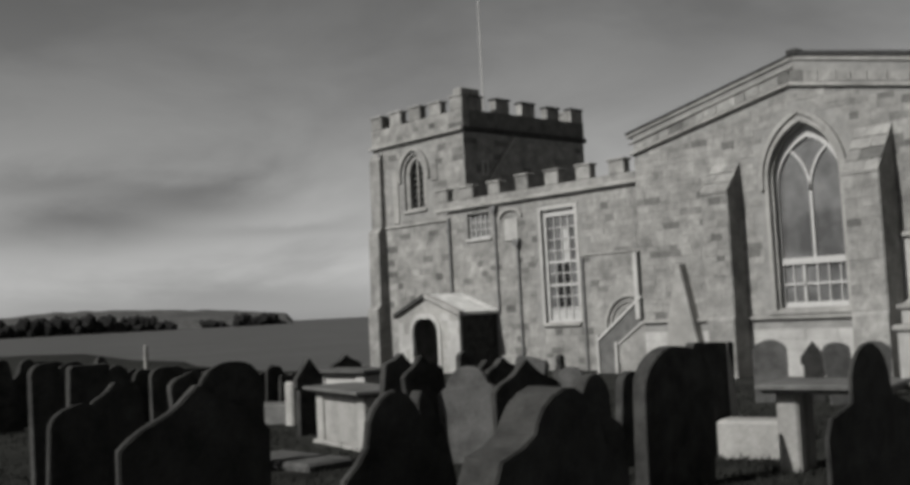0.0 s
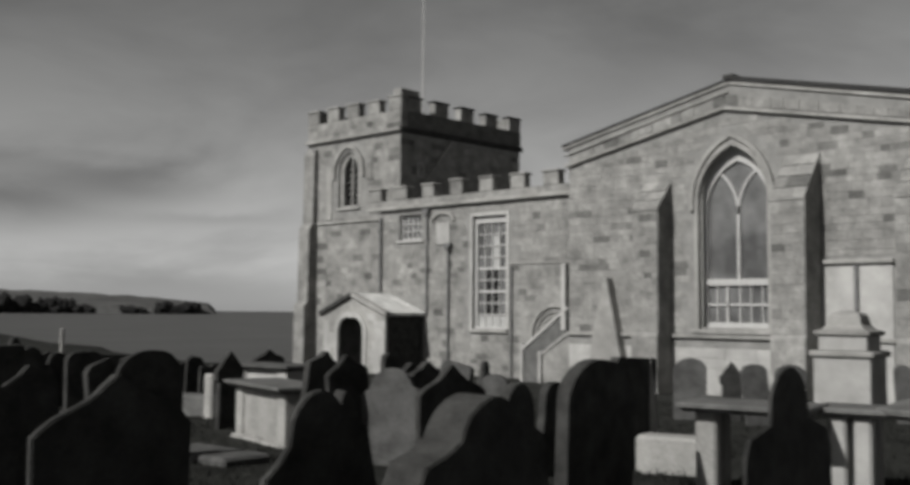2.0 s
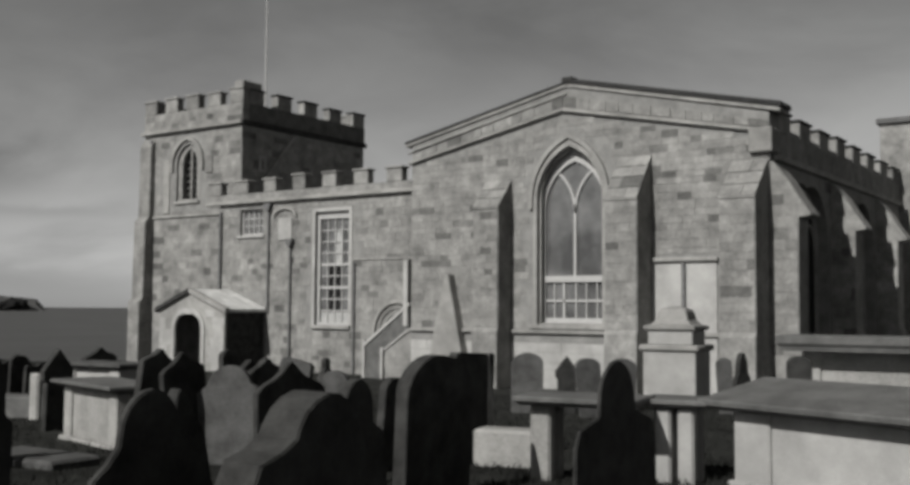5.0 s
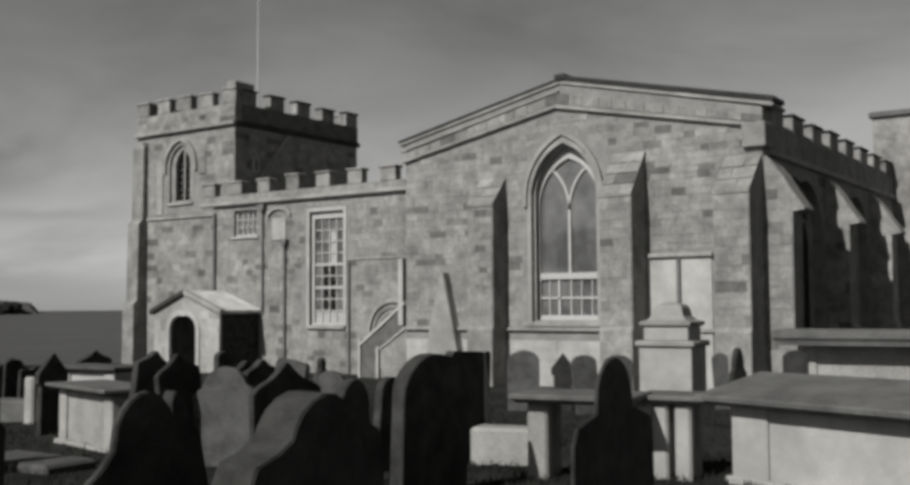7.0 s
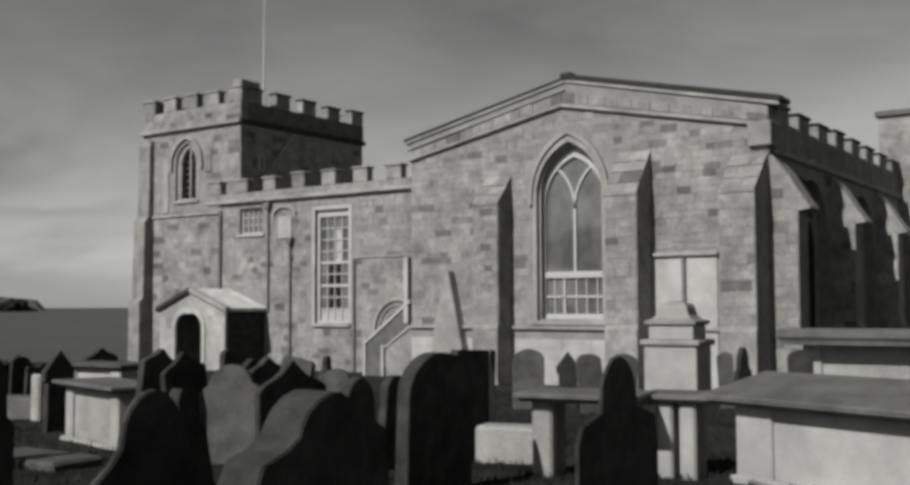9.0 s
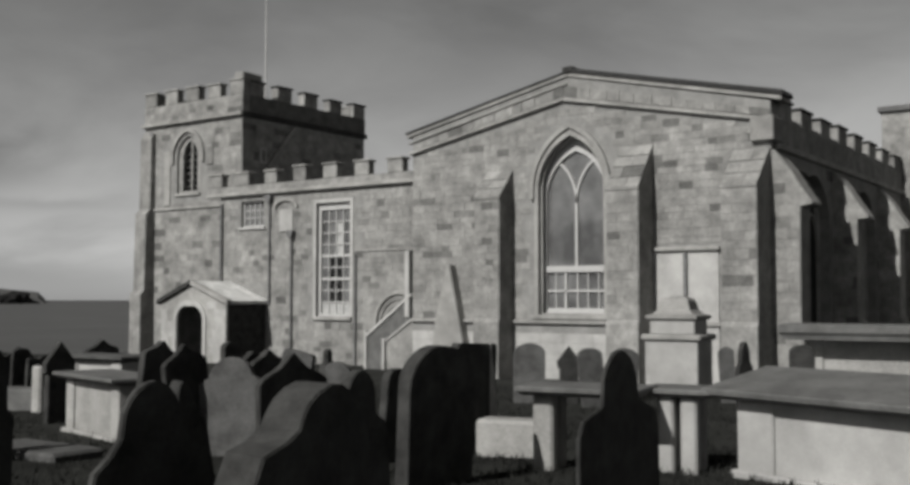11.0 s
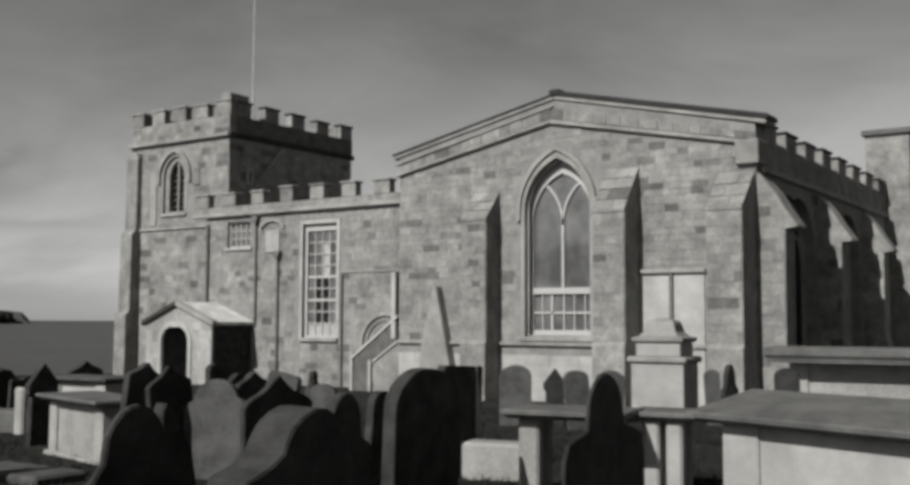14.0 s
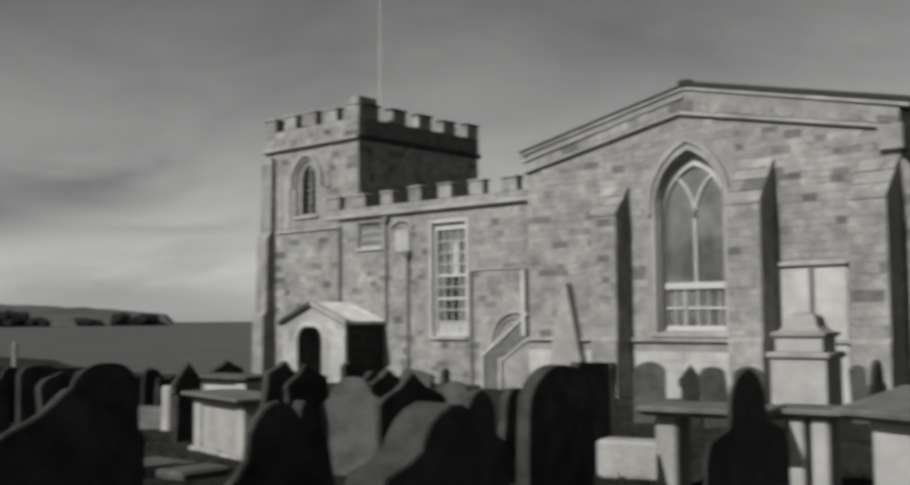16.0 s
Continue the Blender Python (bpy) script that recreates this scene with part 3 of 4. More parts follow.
def belfry_window():
    c = -37.3
    win = church_part("belfry_window", polyline_strip([(c + 1.04, 7.9)] + pointed(c, 1.04, 7.0, 8.2, 9.41)[2:] + [(c - 1.04, 7.9)], 0.08, YS - 0.12, 0.14), DRESSED, "pointed louvred belfry window with a hood mould")
    church_part("jamb", ring(pointed(c, 0.96, 6.4, 8.2, 9.32), pointed(c, 0.5, 6.6, 8.2, 8.95), 0.2, facing_south(YS + 0.12)), STONE, parent=win)
    church_part("mullion", box(c - 0.05, c + 0.05, YS + 0.22, YS + 0.34, 6.55, 8.9), DRESSED, parent=win)
    for i in range(7):
        z = 6.7 + i * 0.3
        bm = sheet([[(0, z), (0.03, z - 0.02), (-0.22, z - 0.22), (-0.25, z - 0.2)]], 1.0, lambda u, v, w: (c - 0.5 + w, YS + 0.55 + u, v))
        church_part("louvre", bm, WOOD, parent=win)
    church_part("window_sill", box(c - 0.85, c + 0.85, YS - 0.1, YS + 0.3, 6.36, 6.5, 0.02), DRESSED, parent=win)
    church_part("dark_backing", box(c - 0.8, c + 0.8, YS + 0.72, YS + 0.76, 6.5, 9.15), WOOD, parent=win)
    for x0, x1, z0, z1 in ((-38.95, -38.5, 5.95, 8.5), (-36.05, -35.6, 7.7, 8.5)):
        church_part("pilaster", box(x0, x1, YS - 0.07, YS, z0, z1, 0.03), DRESSED, parent=win)


belfry_window()



def east_window(yc, hw):
    """A wide pointed window of two or three lights in dark leaded glass."""
    w = church_part("traceried_window", ring(pointed(yc, hw - 0.005, 0.505, 3.9, 5.44, 8), pointed(yc, hw - 0.12, 0.62, 3.9, 5.27, 8), 0.16, facing_east(XTE - 0.34)), DRESSED,
                    "wide pointed window with stone mullions and dark leaded glass")
    church_part("pane", sheet([pointed(yc, hw - 0.1, 0.6, 3.9, 5.3, 8)], 0.02, facing_east(XTE - 0.45)), LEADED, parent=w)
    lights = 3 if hw > 1.5 else 2
    wide = 2 * (hw - 0.12) / lights
    for k in range(1, lights):
        y = yc - hw + 0.12 + wide * k
        church_part("mullion", box(XTE - 0.44, XTE - 0.3, y - 0.055, y + 0.055, 0.62, 4.85 if lights == 3 else 5.15), DRESSED, parent=w)
    for k in range(lights):
        y = yc - hw + 0.12 + wide * (k + 0.5)
        head = pointed(y, wide / 2 - 0.05, 3.4, 3.6, 4.4, 5)
        bm = polyline_strip([(q, v) for q, v in head[2:]], 0.045, 0.0, 0.1)
        for v in bm.verts:
            v.co = Vector((XTE - 0.34 - v.co.y, v.co.x, v.co.z))
        church_part("light_head", bm, DRESSED, parent=w)
    church_part("window_sill", box(XTE - 0.28, XTE + 0.1, yc - hw - 0.08, yc + hw + 0.08, 0.36, 0.49, 0.02), DRESSED, parent=w)


for yc, hw in BAYS:
    east_window(yc, hw)

# old roof line and a small slit on the tower's east face
church_part("drip_mould", sheet([[(33.1, 7.58), (33.2, 7.5), (35.0, 9.56), (34.9, 9.64)]], 0.14, facing_east(XW + 0.12), 0.01), DRESSED, parent=tower_east)
church_part("slit_window", ring([(32.72, 7.72), (33.16, 7.72), (33.16, 8.46), (32.72, 8.46)], [(32.86, 7.84), (33.04, 7.84), (33.04, 8.34), (32.86, 8.34)], 0.12, facing_east(XW + 0.08)), PALE, parent=tower_east)

# memorial tablet under a little arched hood, and pipes on the nave wall
tab = church_part("wall_tablet", box(-30.22, -29.45, YN - 0.07, YN, 4.38, 5.3, 0.02), PALE, "pale memorial tablet under an arched hood")
hood = [(-29.84 + 0.62 * math.cos(a), 5.36 + 0.34 * math.sin(a)) for a in [radians(q) for q in range(0, 181, 15)]]
church_part("hood_mould", polyline_strip(hood, 0.05, YN - 0.12, 0.12), DRESSED, parent=tab)


def pipe(x, y, z0, z1, r=0.055, hopper=True):
    bm = bmesh.new()
    bmesh.ops.create_cone(bm, cap_ends=True, segments=10, radius1=r, radius2=r, depth=z1 - z0, matrix=pose(x, y, (z0 + z1) / 2))
    for z in (z0 + 0.3, (z0 + z1) / 2, z1 - 0.5):
        bmesh.ops.create_cone(bm, cap_ends=True, segments=10, radius1=r * 1.4, radius2=r * 1.4, depth=0.1, matrix=pose(x, y, z))
    p = church_part("downpipe", bm, IRON)
    if hopper:
        church_part("hopper", sheet([[(x - 0.09, z1), (x + 0.09, z1), (x + 0.2, z1 + 0.32), (x - 0.2, z1 + 0.32)]], 0.26, facing_south(y - 0.14), 0.01), IRON, parent=p)


pipe(-29.5, YN - 0.08, -0.9, 4.1)
pipe(-30.75, YN - 0.08, 1.4, 5.6, 0.045)
pipe(-33.62, YN - 0.09, 1.6, 5.7, 0.075, False)
pipe(-39.78, YS - 0.12, -0.9, 9.5, 0.08, False)
pipe(-26.1, YN - 0.07, -0.9, 3.4, 0.04, False)


# ---- porch ----
PX0, PX1, PY0 = -34.95, -31.02, 28.37
PM, PE, PA = -33.05, 1.5, 2.22
door_hole = pointed(-33.15, 0.78, GZ, 0.75, 1.32, 6)
face = sheet([[(PX0, GZ), (PX1, GZ), (PX1, PE), (PM, PA), (PX0, PE)], door_hole], 0.12, facing_south(PY0))
porch = church_part("porch", face, DRESSED, "small gabled stone porch with a pointed doorway")
# East wall near-black: the shade on it is put into its colour.
church_part("porch_wall", box(PX1 - 0.5, PX1 + 0.003, PY0 + 0.12, YN, GZ, PE), SOOT_SHADE, parent=porch)
church_part("porch_wall", box(PX0, PX0 + 0.5, PY0 + 0.12, YS, GZ, PE), STONE, parent=porch)
for xa, xb in ((PX0 - 0.18, PM), (PX1 + 0.18, PM)):
    lp = [(xa, PE - 0.06), (xb, PA + 0.04), (xb, PA + 0.16), (xa, PE + 0.06)]
    church_part("porch_roof", sheet([lp], YN - PY0 - 0.1, facing_south(PY0 + 0.1)), SLATE, parent=porch)
    # West coping is darkened to paint in the shade along that roof edge.
    church_part("gable_coping", sheet([[(xa, PE - 0.1), (xb, PA), (xb, PA + 0.2), (xa, PE + 0.1)]], 0.28, facing_south(PY0 - 0.14), 0.015), SOOT_SHADE if xa < PM else DRESSED, parent=porch)
church_part("arch_moulding", ring(pointed(-33.15, 1.0, GZ, 0.75, 1.58, 6), pointed(-33.15, 0.8, GZ, 0.75, 1.34, 6), 0.12, facing_south(PY0 - 0.06)), PALE, parent=porch)
church_part("church_door", sheet([pointed(-33.15, 0.85, GZ, 0.7, 1.35, 6)], 0.1, facing_south(YN - 0.35)), WOOD, "dark oak door deep inside the porch", parent=porch)

# ---- outside stair with a solid parapet, and a round-headed doorway behind it ----
stair_side = [(-24.55, GZ), (-23.85, GZ), (-23.78, 0.12), (-22.55, 0.92), (-22.55, 1.72), (-24.5, 0.28)]
YP = YN - 1.2
stair = church_part("outside_stair", sheet([stair_side], 0.22, facing_south(YP), 0.02), SLAB, "external stone stair with a solid sloping parapet")
church_part("handrail", polyline_strip([(-24.62, 0.26), (-22.5, 1.8)], 0.05, YP - 0.06, 0.34), PALE, parent=stair)
for i in range(9):
    church_part("step", box(-24.3 + i * 0.22, -22.25, YP + 0.23, YP + 0.95, GZ + i * 0.18, GZ + (i + 1) * 0.18), DRESSED, parent=stair)
church_part("stair_wall", sheet([[(-23.64, GZ), (-22.3, GZ), (-22.3, 1.0), (-22.5, 0.92), (-23.64, 0.16)]], 0.2, facing_south(YP + 0.03), 0.01), STONE, parent=stair)
church_part("handrail", polyline_strip([(-23.66, 0.14), (-22.52, 0.9)], 0.035, YP - 0.03, 0.08), PALE, parent=stair)
church_part("newel_post", box(-23.78, -23.66, YP - 0.1, YP + 0.0, GZ, 0.22, 0.02), PALE, parent=stair)
church_part("newel_post", box(-24.68, -24.55, YP - 0.04, YP + 0.24, GZ, 0.5, 0.02), PALE, parent=stair)
church_part("end_post", box(-22.78, -22.58, YP - 0.05, YP + 0.3, 1.0, 3.38, 0.02), PALE, parent=stair)
for rad, wdt, out in ((1.15, 0.07, 0.1), (0.92, 0.06, 0.07), (0.72, 0.05, 0.05)):
    pts = [(-23.95 + rad * math.cos(a), 0.75 + rad * math.sin(a)) for a in [radians(q) for q in range(0, 181, 10)]]
    church_part("arch_ring", polyline_strip([(-23.95 + rad, GZ)] + pts + [(-23.95 - rad, GZ)], wdt, YN - out, out + 0.02), DRESSED)

# ---- flagpole, chimney ----
bm = bmesh.new()
bmesh.ops.create_cone(bm, cap_ends=True, segments=8, radius1=0.05, radius2=0.025, depth=6.6, matrix=pose(0, 0, 3.3))
pole = part("flagpole", bm, WHITE)
pole.matrix_world = pose(-34.6, 33.9, 10.1)
tagged(pole, "slim white flagpole standing on the tower roof", "flagpole")
bm = bmesh.new()
bmesh.ops.create_uvsphere(bm, u_segments=8, v_segments=6, radius=0.05, matrix=pose(0, 0, 6.62))
part("finial", bm, WHITE, pole)
stack = church_part("chimney", box(-10.15, -8.4, 45.6, 46.9, GZ, 9.45, 0.03), STONE, "squat stone chimney stack with a dark cap")
church_part("chimney_cap", box(-10.28, -8.27, 45.45, 47.05, 9.45, 9.7, 0.04), LEAD, parent=stack)
church_part("chancel_wall", box(-8.38, 4.0, 46.0, 54.0, GZ, 6.2), CORE)
church_part("chancel_roof", box(-8.36, 4.1, 45.9, 54.1, 6.2, 6.45, 0.03), LEAD)


# ---- gravestones ----
def stone_outline(shape, w, h):
    a = w / 2
    if shape == "flat":
        return [(-a, 0), (a, 0), (a, h - 0.03), (a - 0.04, h), (-a + 0.05, h), (-a, h - 0.05)]
    if shape == "peak":
        return [(-a * 0.8, 0), (a * 0.8, 0), (a * 0.8, h * 0.66), (a, h * 0.68), (a, h * 0.78), (0, h), (-a, h * 0.78), (-a, h * 0.68), (-a * 0.8, h * 0.66)]
    top = []
    if shape == "round":
        top = [(a * math.cos(q), h - a * 0.7 + a * 0.7 * math.sin(q)) for q in [math.pi * i / 14 for i in range(15)]]
    elif shape == "ogee":
        for i in range(17):
            u = 1 - 2 * i / 16
            v = h - 0.36 * w * (abs(u) ** 1.35) - 0.05 * w * math.sin(abs(u) * math.pi * 1.5)
            top.append((a * u, v))
    elif shape == "shoulder":
        s, r = a * 0.52, a * 0.52
        top = [(a, h * 0.66), (a * 0.93, h * 0.75), (a * 0.7, h * 0.79), (s, h * 0.84)]
        top += [(s * math.cos(q), h - r + r * math.sin(q)) for q in [math.pi * i / 10 for i in range(1, 10)]]
        top += [(-s, h * 0.84), (-a * 0.7, h * 0.79), (-a * 0.93, h * 0.75), (-a, h * 0.66)]
    elif shape in ("neck", "hood"):
        s = a * (0.56 if shape == "neck" else 0.42)
        top = [(a, h * 0.62), (a * 0.9, h * 0.70), (s * 1.05, h * 0.75), (s, h * 0.82)]
        top += [(s * math.cos(q), h * 0.82 + h * 0.18 * math.sin(q)) for q in [math.pi * i / 10 for i in range(1, 10)]]
        top += [(-s, h * 0.82), (-s * 1.05, h * 0.75), (-a * 0.9, h * 0.70), (-a, h * 0.62)]
    else:
        s = a * 0.3
        top = [(a, h * 0.68), (a * 0.95, h * 0.76), (a * 0.6, h * 0.82), (s, h * 0.86), (s * 1.25, h * 0.93), (s * 0.8, h * 0.985), (0, h)]
        top += [(-u, v) for u, v in reversed(top[:-1])]
    return [(-a, 0), (a, 0)] + top


WORDS = {"round": "round-topped", "flat": "square-topped", "peak": "gabled", "ogee": "curved-topped", "shoulder": "shouldered",
         "neck": "round-headed, shouldered", "hood": "hood-shaped, broad-shouldered", "cross_round": "knob-topped, shouldered"}


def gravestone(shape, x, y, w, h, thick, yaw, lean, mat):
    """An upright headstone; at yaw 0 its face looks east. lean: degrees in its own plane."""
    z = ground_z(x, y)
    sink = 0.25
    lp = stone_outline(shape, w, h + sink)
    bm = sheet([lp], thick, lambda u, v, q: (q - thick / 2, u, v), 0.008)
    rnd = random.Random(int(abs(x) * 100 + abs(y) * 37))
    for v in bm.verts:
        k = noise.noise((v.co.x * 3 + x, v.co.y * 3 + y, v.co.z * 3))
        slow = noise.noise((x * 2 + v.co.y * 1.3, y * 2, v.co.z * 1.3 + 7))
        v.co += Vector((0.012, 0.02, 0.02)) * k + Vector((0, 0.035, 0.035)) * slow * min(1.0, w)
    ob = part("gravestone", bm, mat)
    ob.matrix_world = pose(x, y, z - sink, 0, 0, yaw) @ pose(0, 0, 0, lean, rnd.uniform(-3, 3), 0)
    tone = "soot-blackened" if mat is SOOT_SHADE else "grey lichened" if mat is GREY else "pale weathered"
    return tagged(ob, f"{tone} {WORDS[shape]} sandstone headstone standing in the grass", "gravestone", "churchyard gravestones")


def table_tomb(x, y, yaw, length, wide, height, thick, tilt=0.0, legs=False, over=0.16, jut=0.14, stout=0.13, pier=0.14, body=PALE, top=SLAB, label="pale chest tomb under a thick grey slab"):
    """A chest or table tomb; its length runs along its own x axis."""
    z = ground_z(x, y) - 0.1
    t = thing("chest_tomb", x, y, z, label, "tomb", "churchyard tombs", yaw)
    m = pose(0, 0, height + 0.1, tilt, 0, 0)
    slab = [(length / 2 - 0.012, wide / 2 - 0.012, 0.0), (length / 2, wide / 2, -0.015), (length / 2, wide / 2, -thick * 0.5), (length / 2 - 0.05, wide / 2 - 0.05, -thick * 0.72), (length / 2 - 0.07, wide / 2 - 0.07, -thick)]
    bm = bmesh.new()
    rows = [[bm.verts.new((sx * a, sy * b, q)) for sx, sy in ((-1, -1), (1, -1), (1, 1), (-1, 1))] for a, b, q in slab]
    for ra, rb in zip(rows, rows[1:]):
        for k in range(4):
            bm.faces.new((ra[k], ra[(k + 1) % 4], rb[(k + 1) % 4], rb[k]))
    bm.faces.new(rows[0])
    bm.faces.new(rows[-1][::-1])
    bmesh.ops.transform(bm, matrix=m, verts=bm.verts)
    part("slab", bm, top, t, "thick weathered slab with a hollow moulded edge")
    l, w, zz = length / 2 - over, wide / 2 - jut, height + 0.1 - thick * 0.95
    if legs:
        for sx in (-1, 1):
            for sy in (-1, 1):
                cx, cy = sx * (l - stout + 0.01), sy * (w - 0.1)
                bm = box(cx - stout, cx + stout, cy - 0.11, cy + 0.11, 0, zz, 0.03)
                part("leg", bm, body, t)
    else:
        part("end_panel", box(-l, -l + 0.12, -w, w, 0, zz, 0.01), body, t)
        part("end_panel", box(l - 0.12, l, -w, w, 0, zz, 0.01), body, t)
        part("side_panel", box(-l + 0.13, l - 0.13, -w + 0.03, -w + 0.12, 0, zz, 0.01), body, t)
        part("side_panel", box(-l + 0.13, l - 0.13, w - 0.12, w - 0.03, 0, zz, 0.01), body, t)
        for sx in (-1, 1):
            for sy in (-1, 1):
                part("corner_pilaster", box(min(sx * (l + 0.02), sx * (l + 0.02 - pier * 2)), max(sx * (l + 0.02), sx * (l + 0.02 - pier * 2)), sy * (w - 0.1) - 0.12, sy * (w - 0.1) + 0.12, 0.0, zz, 0.02), body, t)
    if not legs:
        part("plinth", box(-l - 0.08, l + 0.08, -w - 0.08, w + 0.08, -0.05, 0.14, 0.02), body, t)
    return t


gravestone("shoulder", -4.47, 3.62, 0.82, 1.40, .05, 4, 2, SOOT_SHADE)
gravestone("shoulder", -3.70, 3.76, 1.2, 1.44, .25, 6, -11, SOOT_SHADE)
gravestone("ogee", -7.79, 8.11, 1.05, 1.42, .08, 0, 2, SOOT_SHADE)
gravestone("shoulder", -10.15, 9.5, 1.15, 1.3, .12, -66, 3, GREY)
gravestone("ogee", -10.58, 9.17, 0.75, 1.47, .09, 5, 6, SOOT_SHADE)
gravestone("neck", -8.27, 7.26, 0.43, 1.19, .16, 5, 12, SOOT_SHADE)
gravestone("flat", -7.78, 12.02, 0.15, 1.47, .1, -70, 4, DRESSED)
gravestone("round", -4.3, 14.37, 0.32, 1.45, .12, -60, 0, SOOT_SHADE)
gravestone("ogee", -11.96, 11.37, 1.15, 1.31, .12, 5, -4, SOOT_SHADE)
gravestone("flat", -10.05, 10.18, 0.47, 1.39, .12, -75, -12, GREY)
gravestone("flat", -7.88, 11.57, 0.93, 1.45, .13, 0, -3, SOOT_SHADE)
gravestone("round", -6.65, 9.07, 1.25, 1.49, .17, 2, -1, SOOT_SHADE)
gravestone("hood", -3.84, 7.86, 1.5, 1.48, .035, 0, 0, SOOT_SHADE)
gravestone("round", -8.26, 10.30, 0.46, 1.15, .12, 0, -5, SOOT_SHADE)
gravestone("neck", -6.05, 7.16, 0.85, 1.29, .12, 5, 3, SOOT_SHADE)
gravestone("cross_round", -13.36, 14.88, 0.40, 1.26, .12, 0, 0, SOOT_SHADE)
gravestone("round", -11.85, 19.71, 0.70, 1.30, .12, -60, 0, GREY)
gravestone("peak", -11.11, 20.14, 0.49, 1.25, .12, -50, 0, SOOT_SHADE)
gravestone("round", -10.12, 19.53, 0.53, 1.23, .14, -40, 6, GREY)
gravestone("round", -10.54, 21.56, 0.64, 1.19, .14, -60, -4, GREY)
gravestone("neck", -7.34, 20.74, 0.47, 1.38, .12, -20, 3, SOOT_SHADE)
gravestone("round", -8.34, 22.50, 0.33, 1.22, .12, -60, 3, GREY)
gravestone("peak", -16.6, 11.2, 0.62, 1.44, .12, 5, 0, SOOT_SHADE)
gravestone("ogee", -19.4, 14.1, 0.8, 1.42, .14, 0, 0, SOOT_SHADE)
gravestone("ogee", -12.06, 9.58, 0.60, 1.49, .12, 0, -5, SOOT_SHADE)
gravestone("round", -13.22, 12.21, 0.38, 1.43, .12, 0, 0, SOOT_SHADE)
gravestone("ogee", -11.70, 11.64, 0.75, 1.33, .14, 0, 0, SOOT_SHADE)
gravestone("flat", -22.68, 14.64, 0.44, 0.95, .12, 0, 0, SOOT_SHADE)
gravestone("round", -23.73, 14.87, 0.37, 1.11, .12, 0, 0, SOOT_SHADE)
gravestone("round", -23.20, 13.81, 0.73, 1.08, .12, 5, 0, SOOT_SHADE)
gravestone("ogee", -4.86, 2.58, 0.9, 1.52, .05, 6, 0, SOOT_SHADE)
gravestone("round", -12.38, 7.16, 0.95, 1.52, .08, 0, 0, SOOT_SHADE)
gravestone("round", -22.85, 14.38, 0.51, 1.20, .12, 0, 0, SOOT_SHADE)
gravestone("round", -12.63, 6.70, 0.44, 1.39, .12, 0, 4, SOOT_SHADE)
gravestone("ogee", -9.07, 4.22, 0.5, 1.46, .06, 5, 6, SOOT_SHADE)
gravestone("flat", -14.22, 5.92, 0.61, 1.59, .12, 5, 0, SOOT_SHADE)
gravestone("round", -13.38, 5.05, 0.39, 1.64, .12, 5, 0, SOOT_SHADE)
gravestone("round", -8.12, 3.26, 0.5, 1.33, .06, 5, -3, SOOT_SHADE)
gravestone("round", -16.11, 8.03, 0.47, 1.46, .12, 0, 0, SOOT_SHADE)
gravestone("neck", -20.21, 8.70, 0.54, 1.64, .12, 0, 0, SOOT_SHADE)
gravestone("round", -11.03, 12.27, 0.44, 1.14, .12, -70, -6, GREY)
gravestone("ogee", -23.71, 14.90, 0.88, 1.20, .12, 0, 0, SOOT_SHADE)
gravestone("round", -23.81, 15.66, 0.42, 0.99, .12, 0, -4, SOOT_SHADE)
gravestone("round", -17.62, 9.47, 0.49, 1.31, .12, 0, 5, SOOT_SHADE)

# a crowded row of darker stones towards the cliff, their heads on one falling line
yard = random.Random(21)
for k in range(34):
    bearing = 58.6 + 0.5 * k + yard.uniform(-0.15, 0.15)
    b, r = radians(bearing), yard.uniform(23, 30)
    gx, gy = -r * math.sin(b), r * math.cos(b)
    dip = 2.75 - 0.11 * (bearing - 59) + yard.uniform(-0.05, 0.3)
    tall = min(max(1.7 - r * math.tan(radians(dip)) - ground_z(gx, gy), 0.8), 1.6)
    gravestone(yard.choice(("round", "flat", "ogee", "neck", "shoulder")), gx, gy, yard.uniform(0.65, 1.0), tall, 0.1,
               yard.uniform(-8, 8), yard.uniform(-6, 6), SOOT_SHADE)

table_tomb(-2.74, 11.58, -19, 3.6, 1.25, 1.07, 0.13, tilt=10, body=PALE, over=0.34, jut=0.27, pier=0.25, label="large chest tomb with a grey tilted slab")
table_tomb(-5.9, 11.15, 10, 1.5, 0.95, 0.98, 0.11, legs=True, jut=0.22, body=DRESSED, label="table tomb on stubby stone legs")
table_tomb(-5.0, 11.9, 8, 0.86, 0.8, 0.96, 0.1, legs=True, body=PALE, over=0.2, stout=0.1, label="table tomb on pale baluster legs")
table_tomb(-4.6, 19.9, 6, 3.2, 1.4, 1.75, 0.28, body=DRESSED, top=SLAB, over=0.45, jut=0.5, label="tall chest tomb with a massive slab beside the church")
table_tomb(-14.0, 10.4, -13, 2.3, 1.0, 0.95, 0.1, jut=0.2, body=DRESSED, label="pale chest tomb with a thin grey slab")
table_tomb(-16.9, 12.46, 4, 1.8, 0.9, 1.16, 0.1, body=PALE, top=GREY, label="pale chest tomb under a dark weathered slab")


